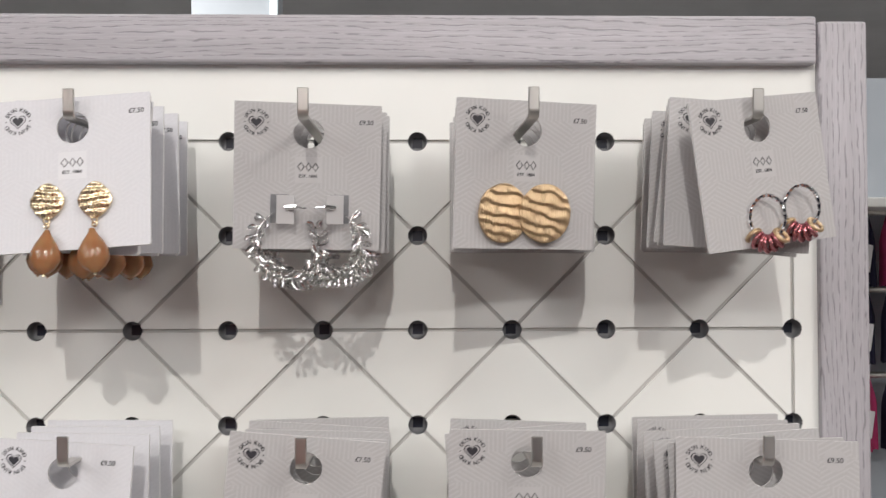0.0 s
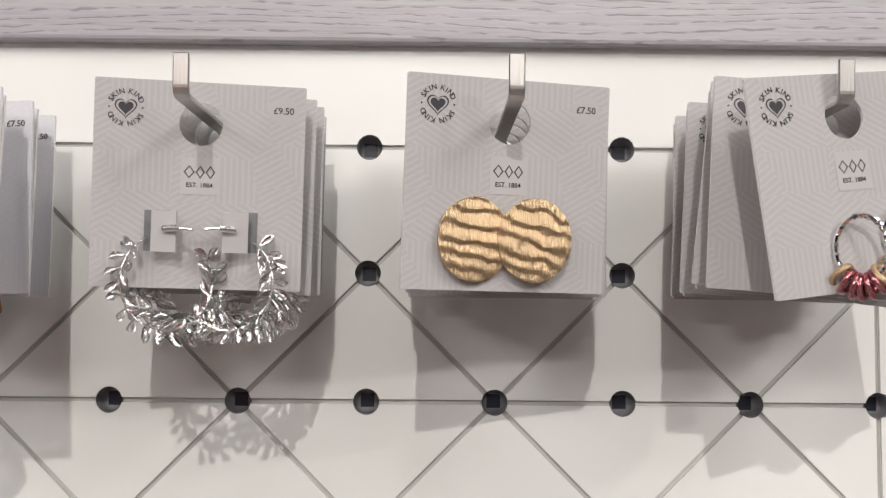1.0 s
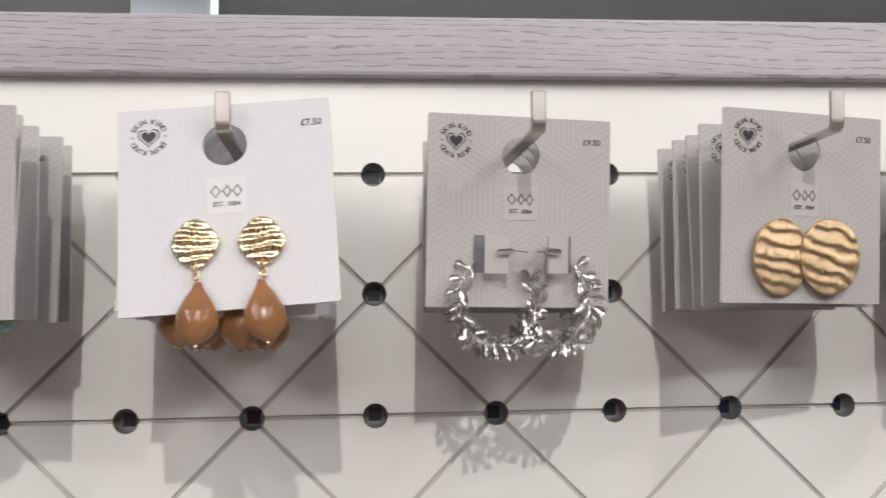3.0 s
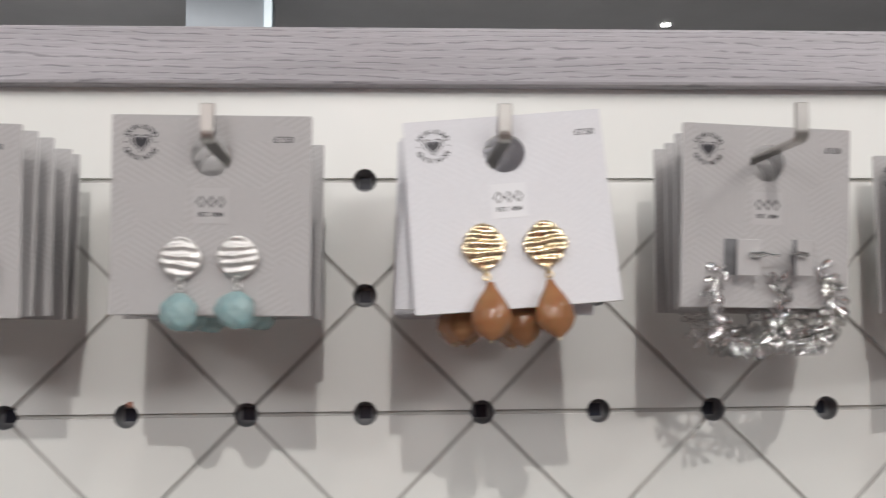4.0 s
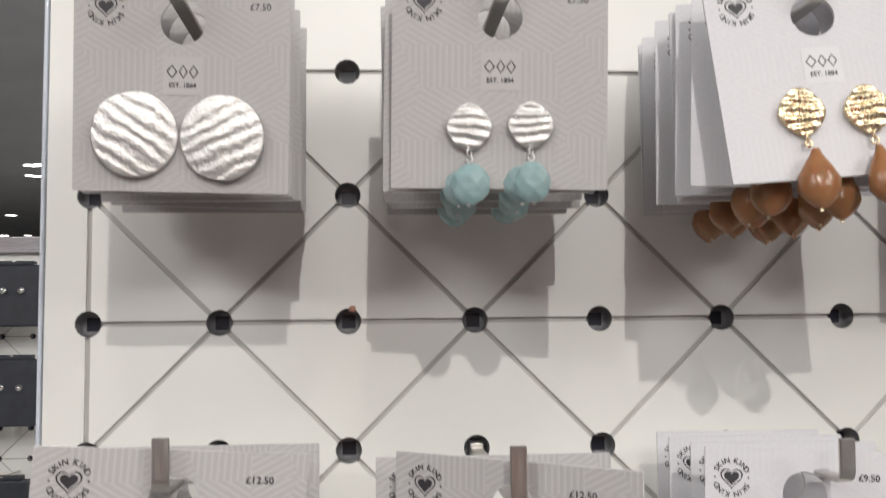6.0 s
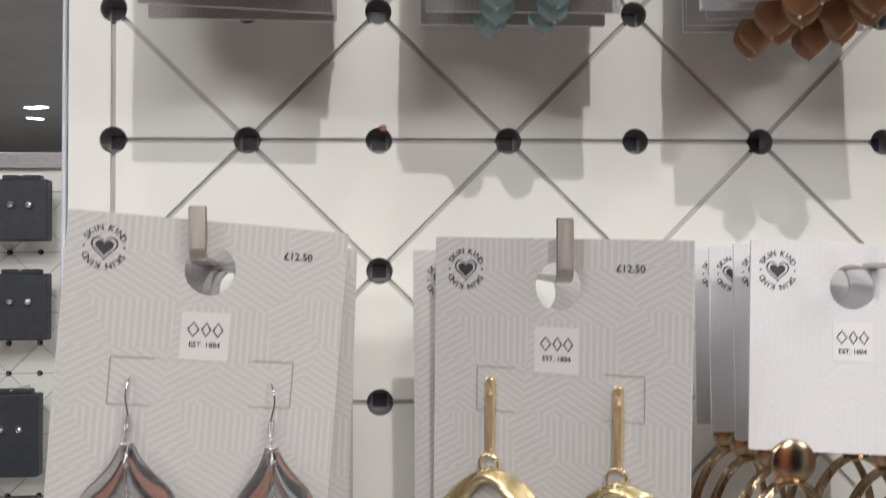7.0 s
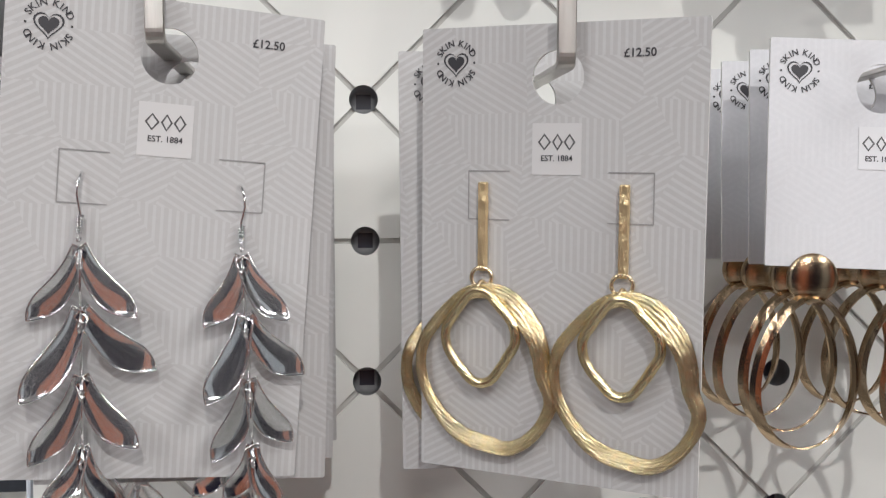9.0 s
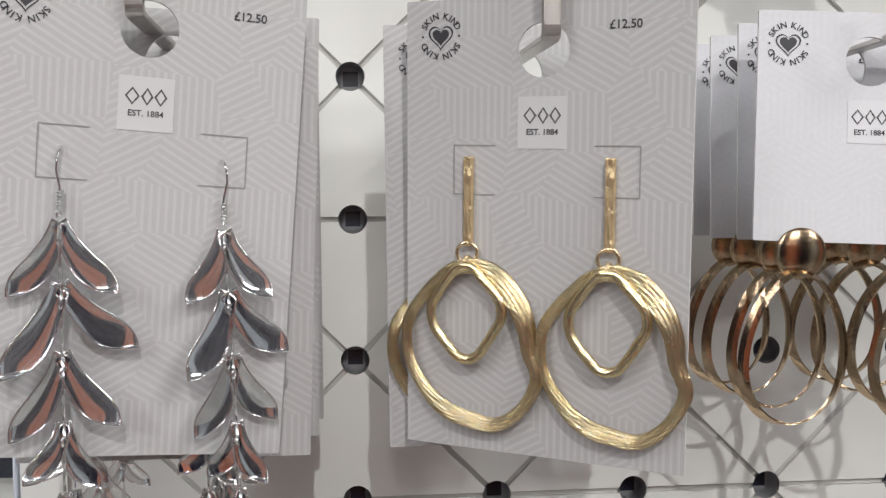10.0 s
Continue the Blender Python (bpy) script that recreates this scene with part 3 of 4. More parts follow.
def ripple(w, h, period, angle, amp, dome, seed, power=2.0, rings=13, seg=44, edge=0.0009, stepped=False):
    """A beaten metal disc with wavy ridges; power 2 is an ellipse, lower ones come to four soft corners."""
    bm = bmesh.new()
    ca, sa = math.cos(angle), math.sin(angle)

    def height(x, z):
        n = noise.noise(Vector((x * 140 + seed * 7.3, z * 140, seed)))
        n2 = noise.noise(Vector((x * 420, z * 420, seed + 5.0)))
        d = (x * ca + z * sa) / period + 0.42 * n + 0.14 * n2
        s = math.sin(2 * math.pi * d)
        if stepped:
            u = d % 1.0
            s = 1 - 2 * u / 0.72 if u < 0.72 else -1 + 2 * (u - 0.72) / 0.28
        r2 = (2 * x / w) ** 2 + (2 * z / h) ** 2
        return -(edge + dome * (1 - min(r2, 1)) + amp * (abs(s) ** 0.7 * math.copysign(1, s)) * (1 - 0.5 * r2 ** 3) + amp * 0.55 * n2 + amp * 0.25 * noise.noise(Vector((x * 1500, z * 700, seed))))

    mid = bm.verts.new((0, height(0, 0), 0))
    prev = None
    for i in range(1, rings + 1):
        f = i / rings
        ring = []
        for k in range(seg):
            a = 2 * math.pi * k / seg
            c, s = math.cos(a), math.sin(a)
            q = (abs(c) ** power + abs(s) ** power) ** (-1 / power)
            q *= 1 + 0.025 * noise.noise(Vector((c * 2 + seed, s * 2, seed)))
            x, z = f * q * c * w / 2, f * q * s * h / 2
            ring.append(bm.verts.new((x, height(x, z), z)))
        for k in range(seg):
            j = (k + 1) % seg
            bm.faces.new((mid, ring[k], ring[j]) if prev is None else (prev[k], ring[k], ring[j], prev[j]))
        prev = ring
    rim = [bm.verts.new((v.co.x, 0, v.co.z)) for v in prev]
    for k in range(seg):
        j = (k + 1) % seg
        bm.faces.new((prev[k], rim[k], rim[j], prev[j]))
    bm.faces.new(rim)
    bmesh.ops.recalc_face_normals(bm, faces=bm.faces)
    return bm


def ring_bar(radius, wire, m, steps=18, sides=7):
    bm = bmesh.new()
    return tube(bm, [m @ Vector((radius * math.cos(2 * math.pi * k / steps), 0, radius * math.sin(2 * math.pi * k / steps))) for k in range(steps)], wire, sides, closed=True)


def gem(w, h, seed, sides=9, taper=0.5, rows=(0.0, 0.12, 0.3, 0.5, 0.7, 0.86, 0.96, 1.0)):
    """A cut bead: facets of slightly uneven size; taper draws its top to a point."""
    rnd = random.Random(seed)
    bm = bmesh.new()
    rings = []
    for i, f in enumerate(rows):
        z = h / 2 - f * h
        r = math.sin(math.pi * min(max(f ** (1.0 + 0.45 * taper), 0.015), 0.985)) ** (0.62 if taper else 0.42)
        off = 0.5 * (i % 2)
        ring = []
        for k in range(sides):
            a = 2 * math.pi * (k + off) / sides + rnd.uniform(-0.06, 0.06)
            q = max(r, 0.16) * w / 2 * rnd.uniform(0.94, 1.05)
            ring.append(bm.verts.new((q * math.cos(a), q * 0.72 * math.sin(a), z)))
        rings.append(ring)
    for i, (a, b) in enumerate(zip(rings, rings[1:])):
        for k in range(sides):
            j = (k + 1) % sides
            if i % 2:
                bm.faces.new((a[k], b[j], b[k])), bm.faces.new((a[k], a[j], b[j]))
            else:
                bm.faces.new((a[k], a[j], b[k])), bm.faces.new((a[j], b[j], b[k]))
    bm.faces.new(rings[0]), bm.faces.new(rings[-1])
    bmesh.ops.recalc_face_normals(bm, faces=bm.faces)
    bmesh.ops.bevel(bm, geom=list(bm.edges), offset=w * 0.018, segments=1, affect="EDGES")
    return bm


def put(ob, m):
    ob.matrix_basis = m
    return ob


# the kinds of earrings; each adds its parts to a card
def discs(c, at, mat, left, right, w, h, period, angles, overlap, amp, stepped=False):
    for i, ((u, v), ang) in enumerate(zip((left, right), angles)):
        e = put(part("earring", ripple(w, h, period, ang, amp, 0.0012, 3 + i * 4 + period * 900, rings=34, seg=96, stepped=stepped), mat, c, smooth=True), at(u, v, 0.0012 + overlap * i) @ pose(0, 0, 0, 0, 0, 4 - 8 * i))
        put(part("ear_post", tube(bmesh.new(), [(0, 0, 0), (0, 0.006, 0)], 0.0004, 6), mat, e), Matrix())


def drops(c, at, metal, stone, studs, drop, sw, sh, gw, gh, taper, seed):
    for i, (u, v) in enumerate(studs):
        e = put(part("earring", ripple(sw, sh, 0.0031, math.pi / 2 + 0.06 * (i * 2 - 1), 0.00048, 0.0011, seed + i * 2, 1.55, rings=14, seg=40), metal, c, smooth=True), at(u, v, 0.001))
        put(part("link", ring_bar(0.0014, 0.00038, pose(0, -0.0012, 0, 0, 0, 60), 14, 6), metal, e, smooth=True), pose(0, 0, -sh / 2 - 0.0006))
        put(part("cap", ring_bar(0.0010, 0.0004, pose(0, -0.0012, 0), 12, 6), metal, e, smooth=True), pose(0.0001, 0, -sh / 2 - 0.0026))
        g = put(part("bead", gem(gw, gh, seed + i, 11 if taper else 7, taper), stone, e, smooth=bool(taper)), pose(0.0004, -0.003, -drop, 0, 4 * (1 - 2 * i), 20 * i))
        put(part("pin", tube(bmesh.new(), [(0, 0, -gh / 2 - 0.0007), (0, 0, -gh / 2 + 0.001)], 0.0006, 6), metal, g), Matrix())


def leaf_outline(f, width):
    """Half the breadth of a leaf: a slim neck, a belly past the middle and a short tip."""
    belly = max(math.sin(math.pi * min(1, f * 0.97 + 0.03) ** 1.75), 0) ** 0.85
    return width / 2 * (0.94 * belly + 0.52 * max(0, 1 - 1.7 * f) ** 1.2 + 0.04)


def leaf_middle(f, droop):
    return -droop * math.sin(math.pi * f) + 0.5 * droop * f * f


def leaf_depth(f, g, wv, cup, twist):
    """How far the leaf stands back: a shallow trough that turns slowly about its length, with the tip bent forward."""
    full = math.sin(math.pi * min(1, 0.08 + f * 0.9)) ** 0.6
    return -cup * full * g * g - math.tan(radians(twist[0] + (twist[1] - twist[0]) * f)) * g * wv * full - 0.022 * max(0, f - 0.8) ** 2


def leaf_blade(length, width, cup, droop, twist):
    """A pointed, polished, hollow leaf along +x."""
    bm = bmesh.new()
    n, mth = 24, 16
    rows = []
    for i in range(n + 1):
        f = i / n
        wv = leaf_outline(f, width)
        rows.append([bm.verts.new((length * f, leaf_depth(f, k / mth * 2 - 1, wv, cup, twist), (k / mth * 2 - 1) * wv + leaf_middle(f, droop))) for k in range(mth + 1)])
    for a, b in zip(rows, rows[1:]):
        for k in range(mth):
            bm.faces.new((a[k], a[k + 1], b[k + 1], b[k]))
    bmesh.ops.solidify(bm, geom=list(bm.faces), thickness=0.0003)
    bmesh.ops.recalc_face_normals(bm, faces=bm.faces)
    return bm


def leaf_rim(length, width, cup, droop, twist):
    """The bright thickened edge of a leaf."""
    pts = []
    n = 16
    for s in (1, -1):
        for i in range(n + 1):
            f = i / n if s > 0 else 1 - i / n
            wv = leaf_outline(f, width)
            pts.append((length * f, leaf_depth(f, s, wv, cup, twist) - 0.0001, s * wv + leaf_middle(f, droop)))
    return tube(bmesh.new(), pts, 0.00026, 6, closed=True)


def cascade(c, at, spots):
    """Drops of paired cupped leaves on a wire hook."""
    for i, (u, v, lean, spread) in enumerate(spots):
        s = 1 if i else -1
        wire = [(0, 0.002, 0), (0.0004 * s, -0.0009, -0.0004), (0.0011 * s, -0.0022, -0.003), (0.0012 * s, -0.0024, -0.006), (0.0003 * s, -0.0018, -0.010), (0.0002 * s, -0.0018, -0.0155)]
        e = put(part("earring", tube(bmesh.new(), wire, 0.00038, 7), CHROME, c, smooth=True), at(u, v) @ pose(0, 0, 0, 0, lean))
        coil = [(0.0009 * math.cos(k * 1.05), -0.0018 + 0.0009 * math.sin(k * 1.05), -0.0108 - k * 0.00012) for k in range(36)]
        put(part("coil", tube(bmesh.new(), coil, 0.00028, 5), CHROME, e, smooth=True), pose(0.0003 * s, 0, 0))
        put(part("link", ring_bar(0.0011, 0.00035, pose(0, 0, 0, 0, 0, 70), 14, 6), CHROME, e, smooth=True), pose(0.0003 * s, -0.0032, -0.0164))
        z = -0.0182
        tiers = ((0.0212, 0.0068, 120, 52, 1.0), (0.0255, 0.0080, 118, 41, 0.9), (0.0240, 0.0074, 116, 53, 0.9), (0.0165, 0.0060, 118, 64, 1.12), (0.0150, 0.0055, 117, 57, 0.9))
        for j, (ln, wd, al, ar, k) in enumerate(tiers):
            dx = 0.0008 * j
            for side, ang in ((-1, al), (1, ar)):
                turn = pose(dx, -0.0052, z, 0, 90 + (ang - 90) * spread, 0)
                q = (ln if side < 0 else ln * k) * (1.0 if i == 0 else 0.93)
                cup, twist = 0.00028 + 0.00012 * ((3 * j + i + side) % 3), (side * (7 - 5 * ((j + i) % 3)), side * (-6 + 5 * ((2 * j + i) % 3)))
                lf = put(part("leaf", leaf_blade(q, wd, cup, 0.0016 * side, twist), CHROME, e, smooth=True), turn @ pose(0, 0, 0, ((5, -3, 7, -6, 4)[(j + 3 * i) % 5]) * side, 0, (6, -5, 3, -6, 4)[(j + 2 * i + (side > 0)) % 5]))
                put(part("rim", leaf_rim(q, wd, cup, 0.0016 * side, twist), CHROME, lf, smooth=True), Matrix())
            put(part("stem", tube(bmesh.new(), [(dx, -0.0050, z + 0.0006), (dx + 0.0003, -0.0056, z - 0.008), (dx + 0.0008, -0.0050, z - 0.0165)], 0.0005, 7), CHROME, e, smooth=True), Matrix())
            put(part("jump_ring", ring_bar(0.0011, 0.0004, pose(0, 0, 0, 0, 0, 60), 14, 6), CHROME, e, smooth=True), pose(dx + 0.0002, -0.0060, z - 0.0042))
            z -= (0.0150, 0.0163, 0.0168, 0.0175, 0.015)[j]


def soft_loop(corners, w, h, steps=90):
    """A closed curve that rounds off the corners given by (angle, reach)."""
    pts = []
    for k in range(steps):
        a = 2 * math.pi * k / steps
        wsum = rsum = 0
        for ang, reach in corners:
            d = (a - radians(ang) + math.pi) % (2 * math.pi) - math.pi
            q = math.exp(-(d / 0.42) ** 2) + 1e-4
            wsum += q
            rsum += q * reach
        pts.append((a, rsum / wsum))
    return [(r * math.cos(a) * w / 2, r * math.sin(a) * h / 2) for a, r in pts]


def loops(c, at, spots):
    """A hammered bar from which two uneven brushed hoops hang."""
    for i, (u, v) in enumerate(spots):
        bar = boxed(-0.00125, 0.00125, -0.0022, -0.0004, -0.0235, 0, bevel=0.0004)
        bmesh.ops.subdivide_edges(bar, edges=[e for e in bar.edges if e.calc_length() > 0.01], cuts=14)
        for q in bar.verts:
            q.co.x += 0.00012 * noise.noise(q.co * 900)
            q.co.y += 0.00012 * noise.noise(q.co * 900 + Vector((5, 0, 0)))
        e = put(part("earring", bar, GOLD_BAR, c, smooth=False), at(u, v))
        put(part("link", ring_bar(0.0027, 0.00055, pose(0, 0, 0, 0, 0, 15), 18, 7), GOLD, e, smooth=True), pose(0, -0.002, -0.0252))
        put(part("jump_ring", ring_bar(0.0020, 0.00055, pose(0, 0, 0, 0, 0, 80), 16, 7), GOLD, e, smooth=True), pose(0.0002, -0.0024, -0.0282))
        for name, w, h, zc, corners, wire, mat, yo, flat in (
                ("outer_hoop", 0.0366, 0.0415, -0.0488, ((90, 0.98), (28, 0.93), (-52, 1.16), (-100, 0.99), (180, 0.97), (228, 0.93), (130, 0.88)), 0.0019, STREAK, -0.0030, (0.0011, 0.0021)),
                ("inner_hoop", 0.0205, 0.0250, -0.0408, ((92, 1.0), (12, 1.0), (-86, 1.0), (190, 0.97), (45, 0.84), (-40, 0.84), (225, 0.86), (135, 0.84)), 0.0011, GOLD_PALE, -0.0042, (0.0012, 0.0013))):
            bm = bmesh.new()
            uv = bm.loops.layers.uv.new("along")
            pts = soft_loop(corners, w, h)
            n = len(pts)
            rings = []
            for k, (x, z) in enumerate(pts):
                x2, z2 = pts[(k + 1) % n]
                x1, z1 = pts[k - 1]
                d = Vector((x2 - x1, 0, z2 - z1)).normalized()
                o = Vector((d.z, 0, -d.x))
                ang = 2 * math.pi * k / n
                broad = 0.70 + 0.55 * max(0, math.cos(ang - radians(45))) ** 2 + 0.30 * max(0, math.cos(ang - radians(250))) ** 2 if name == "outer_hoop" else 1.0
                tw = 0.5 * math.sin(ang * 2 + 0.8)
                ring = []
                sides = 72
                for s in range(sides):
                    b = 2 * math.pi * s / sides
                    ridge = math.sin(b * 14 + 1.6 * math.sin(ang * 3) + 2.5 * noise.noise(Vector((math.cos(b) * 2, ang * 5, i + math.sin(b)))))
                    groove = 1 + (0.11 if name == "outer_hoop" else 0.03) * ridge + 0.07 * noise.noise(Vector((math.cos(b) * 2, math.sin(b) * 2, ang * 9 + i)))
                    p = math.cos(b) * flat[1] * broad * groove
                    y = math.sin(b) * flat[0] * groove
                    ring.append(bm.verts.new(Vector((x, yo, z)) + o * (p * math.cos(tw) - y * math.sin(tw)) + Vector((0, p * math.sin(tw) + y * math.cos(tw), 0))))
                rings.append(ring)
            for k in range(n):
                a, b = rings[k], rings[(k + 1) % n]
                for s in range(sides):
                    f = bm.faces.new((a[s], a[(s + 1) % sides], b[(s + 1) % sides], b[s]))
                    for loop, (du, dv) in zip(f.loops, ((0, 0), (0, 1), (1, 1), (1, 0))):
                        loop[uv].uv = ((k + du) / n, (s + dv) / sides)
            bmesh.ops.recalc_face_normals(bm, faces=bm.faces)
            put(part(name, bm, mat, e, smooth=True), pose(0.0005, 0, zc, 0, 0, 0))


def oval_hoops(c, at, spots, turn):
    """A brushed disc stud with a long flat oval hoop under it."""
    for i, (u, v) in enumerate(spots):
        bm = bmesh.new()
        n = 40
        lev = [(0, -0.0017), (0.2, -0.00166), (0.4, -0.00153), (0.6, -0.00130), (0.8, -0.00095), (0.94, -0.0006), (1.0, -0.0003), (1.0, 0.0)]
        mid = bm.verts.new((0, lev[0][1], 0))
        prev = None
        for f, y in lev[1:]:
            ring = [bm.verts.new((0.0070 * f * math.cos(2 * math.pi * k / n), y, 0.0070 * f * math.sin(2 * math.pi * k / n))) for k in range(n)]
            for k in range(n):
                j = (k + 1) % n
                bm.faces.new((mid, ring[k], ring[j]) if prev is None else (prev[k], ring[k], ring[j], prev[j]))
            prev = ring
        bm.faces.new(prev)
        bmesh.ops.recalc_face_normals(bm, faces=bm.faces)
        e = put(part("earring", bm, HOOP_GOLD, c, smooth=True), at(u, v, 0.0016) @ pose(0, 0, 0, 9))
        pts = []
        for k in range(52):
            a = 2 * math.pi * k / 52
            pts.append((0.0145 * math.cos(a) * (1 - 0.16 * math.sin(a)), 0.0, 0.0215 * math.sin(a)))
        hoop = bmesh.new()
        rings = []
        for k, p in enumerate(pts):
            d = (Vector(pts[(k + 1) % 52]) - Vector(pts[k - 1])).normalized()
            o = Vector((d.z, 0, -d.x))
            ph = radians(18 + 52 * abs(math.cos(2 * math.pi * k / 52)) ** 1.5)
            wide, thin = Vector((0, -math.cos(ph), 0)) - o * math.sin(ph), o * math.cos(ph) - Vector((0, math.sin(ph), 0))
            rings.append([hoop.verts.new(Vector(p) + wide * dy + thin * dx) for dx, dy in ((-0.0003, -0.00155), (0.0003, -0.00155), (0.00045, 0), (0.0003, 0.00155), (-0.0003, 0.00155), (-0.0003, 0))])
        for k in range(52):
            a, b = rings[k], rings[(k + 1) % 52]
            for s in range(6):
                hoop.faces.new((a[s], a[(s + 1) % 6], b[(s + 1) % 6], b[s]))
        bmesh.ops.recalc_face_normals(hoop, faces=hoop.faces)
        put(part("hoop", hoop, HOOP_GOLD, e, smooth=False), pose(0, -0.0015, -0.0265, 0, 0, turn * (1 - 2 * i)))
        put(part("link", ring_bar(0.0016, 0.0004, pose(0, 0, 0, 0, 0, 90), 14, 6), HOOP_GOLD, e, smooth=True), pose(0, 0.0012, -0.0058))


def ring_stack(c, at, spots):
    """Small sparkling hoops that carry a row of rose rings."""
    for i, (u, v, lean) in enumerate(spots):
        pts = []
        rad = []
        for k in range(60):
            a = 2 * math.pi * k / 60
            pts.append((0.0075 * math.cos(a), 0.0002 * math.sin(7 * a), 0.0098 * math.sin(a)))
            rad.append(0.00085 * (1 + 0.22 * math.sin(k * 2.2)))
        e = put(part("earring", tube(bmesh.new(), pts, rad, 7, closed=True), CHROME, c, smooth=False), at(u, v, 0.0042) @ pose(0, 0, 0, 0, lean, -28))
        for j in range(7):
            a = radians(-90 + (j - 3) * 17)
            b = ring_bar(0.0034, 0.00100, pose(0, 0, 0, 0, 0, 60 + 6 * (j % 3)), 20, 8)
            put(part("rose_ring", b, GOLD_DISC if j in (0, 6) else ROSE, e, smooth=True), pose(0.0075 * math.cos(a), 0, 0.0098 * math.sin(a) - 0.0018, 0, math.degrees(-a) - 90, 0))


def wreath(c, at, hoops):
    """Open hoops set all round with small leaves, held by two folded-out tabs."""
    for i, (u, v, r, tilt, turn, a0, a1, seed) in enumerate(hoops):
        rnd = random.Random(seed)
        n = 17
        pts = []
        for k in range(n + 1):
            a = radians(a0 + (a1 - a0) * k / n)
            pts.append(Vector((r * math.cos(a), 0, r * 1.10 * math.sin(a))))
        e = put(part("earring", tube(bmesh.new(), pts, 0.00038, 6), SILVER_LEAF, c, smooth=True), at(u, v, 0.0034) @ pose(0, 0, 0, tilt, 0, turn))
        for k in range(1, n + 1):
            p = pts[k]
            d = (pts[k] - pts[k - 1]).normalized()
            for s in (-1, 1) if k % 3 else (-1, 1, 0.1):
                ln = rnd.uniform(0.0052, 0.0064)
                spine = Vector((rnd.uniform(0.55, 1.0), 0, s)).normalized()
                across = spine.cross(Vector((0, 1, 0))) * ln * rnd.uniform(0.23, 0.28)
                blade = bmesh.new()
                prev = None
                for f, wd in ((0.0, 0.10), (0.25, 0.45), (0.5, 0.9), (0.72, 1.0), (0.9, 0.62), (1.0, 0.08)):
                    mid = spine * ln * f + Vector((0, -0.0022 * f * (1 - f), 0))
                    row = [blade.verts.new(mid + across * wd * g + Vector((0, -0.0007 * wd * g * g, 0))) for g in (-1, -0.5, 0, 0.5, 1)]
                    if prev:
                        for q in range(4):
                            blade.faces.new((prev[q], prev[q + 1], row[q + 1], row[q]))
                    prev = row
                bmesh.ops.solidify(blade, geom=list(blade.faces), thickness=0.00025)
                bmesh.ops.recalc_face_normals(blade, faces=blade.faces)
                ang = math.degrees(math.atan2(d.z, d.x))
                put(part("leaf", blade, SILVER_LEAF, e, smooth=True), Matrix.Translation(p) @ pose(0, 0, 0, 0, -ang, 0) @ pose(0, 0, 0, rnd.uniform(-26, 30), rnd.uniform(-14, 14), rnd.uniform(-30, 30)))


def fold_tabs(c, at, spots, stock):
    for u, v, s in spots:
        t = put(part("folded_tab", boxed(-0.0042, 0.0042, -0.0010, 0.0, -0.0066, 0.0066, bevel=0.0002), stock, c), at(u, v, 0.0050) @ pose(0, 0, 0, 0, 0, 16 * s))
        # tab_opening is a flat plate with the shade of the opening as its colour
        put(part("tab_opening", boxed(-0.0042, 0.0042, -0.00006, 0.00006, -0.0066, 0.0066), RECESS_SHADE, c), at(u + s * 0.0028, v - 0.0002))
        put(part("ear_post", tube(bmesh.new(), [(0, 0, 0), (-s * 0.0052, -0.0008, 0.0004)], 0.0012, 8), CHROME, t), pose(-s * 0.0004, -0.0018, 0.0010))
        put(part("post_tip", tube(bmesh.new(), [(0, 0, 0), (-s * 0.0060, -0.0008, -0.0006)], 0.00045, 8), CHROME, t), pose(-s * 0.0044, -0.0026, 0.0014))


HOOP_GOLD = brushed("brushed_hoop_gold", (0.46, 0.34, 0.22), 0.12, (300, 300, 2600), 0.00015)


def stack(c, behind):
    """Copies of a card further back on its hook: x, y, z, yaw, pitch, roll."""
    for x, y, z, yaw, pitch, roll in behind:
        copy_thing(c, pose(x, y, z, pitch, roll, yaw))


def backs(x, z, rows):
    return [(x + dx, y, z, yaw, pitch, roll) for y, dx, yaw, pitch, roll in rows]


W, H = 0.067, 0.067
HZ = ROW - 0.0062
LZ = LOW - 0.0066

# upper row
c, at = earring_card("grey patterned card with two round hammered silver disc earrings", W, H, "£7.50", 0.0095, CARD, pose(0.0505, -0.0842, 1.5430, 6.1, 1.1, 1.2), "silver disc earring cards")
discs(c, at, SILVER, (0.0192, 0.0492), (0.0462, 0.0498), 0.0264, 0.0268, 0.0044, (radians(56), radians(116)), 0.0003, 0.00021)
stack(c, backs(0.0505, HZ, ((-0.070, 0.0, 4, 1, 0.6), (-0.054, 0.001, 2, 0, -0.5), (-0.038, 0.002, 5, 1, 1.2), (-0.022, 0.001, 1, 0, 0.2))))

c, at = earring_card("grey patterned card with silver stud and teal bead drop earrings", W, H, "£7.50", 0.0095, CARD, pose(0.1502, -0.0905, 1.5438, 4.6, 1.1, -2.4) @ Matrix.Scale(1.018, 4), "teal drop earring cards")
drops(c, at, SILVER, TEAL, ((0.0240, 0.0482), (0.0430, 0.0474)), 0.0176, 0.0146, 0.0148, 0.0126, 0.0124, 0.0, 11)
stack(c, backs(0.15, HZ, ((-0.077, -0.002, -4, -3, 1.0), (-0.058, -0.003, 2, -1, -0.6), (-0.040, 0.001, -3, 0, 0.8), (-0.022, -0.001, 1, 0, -0.4))))

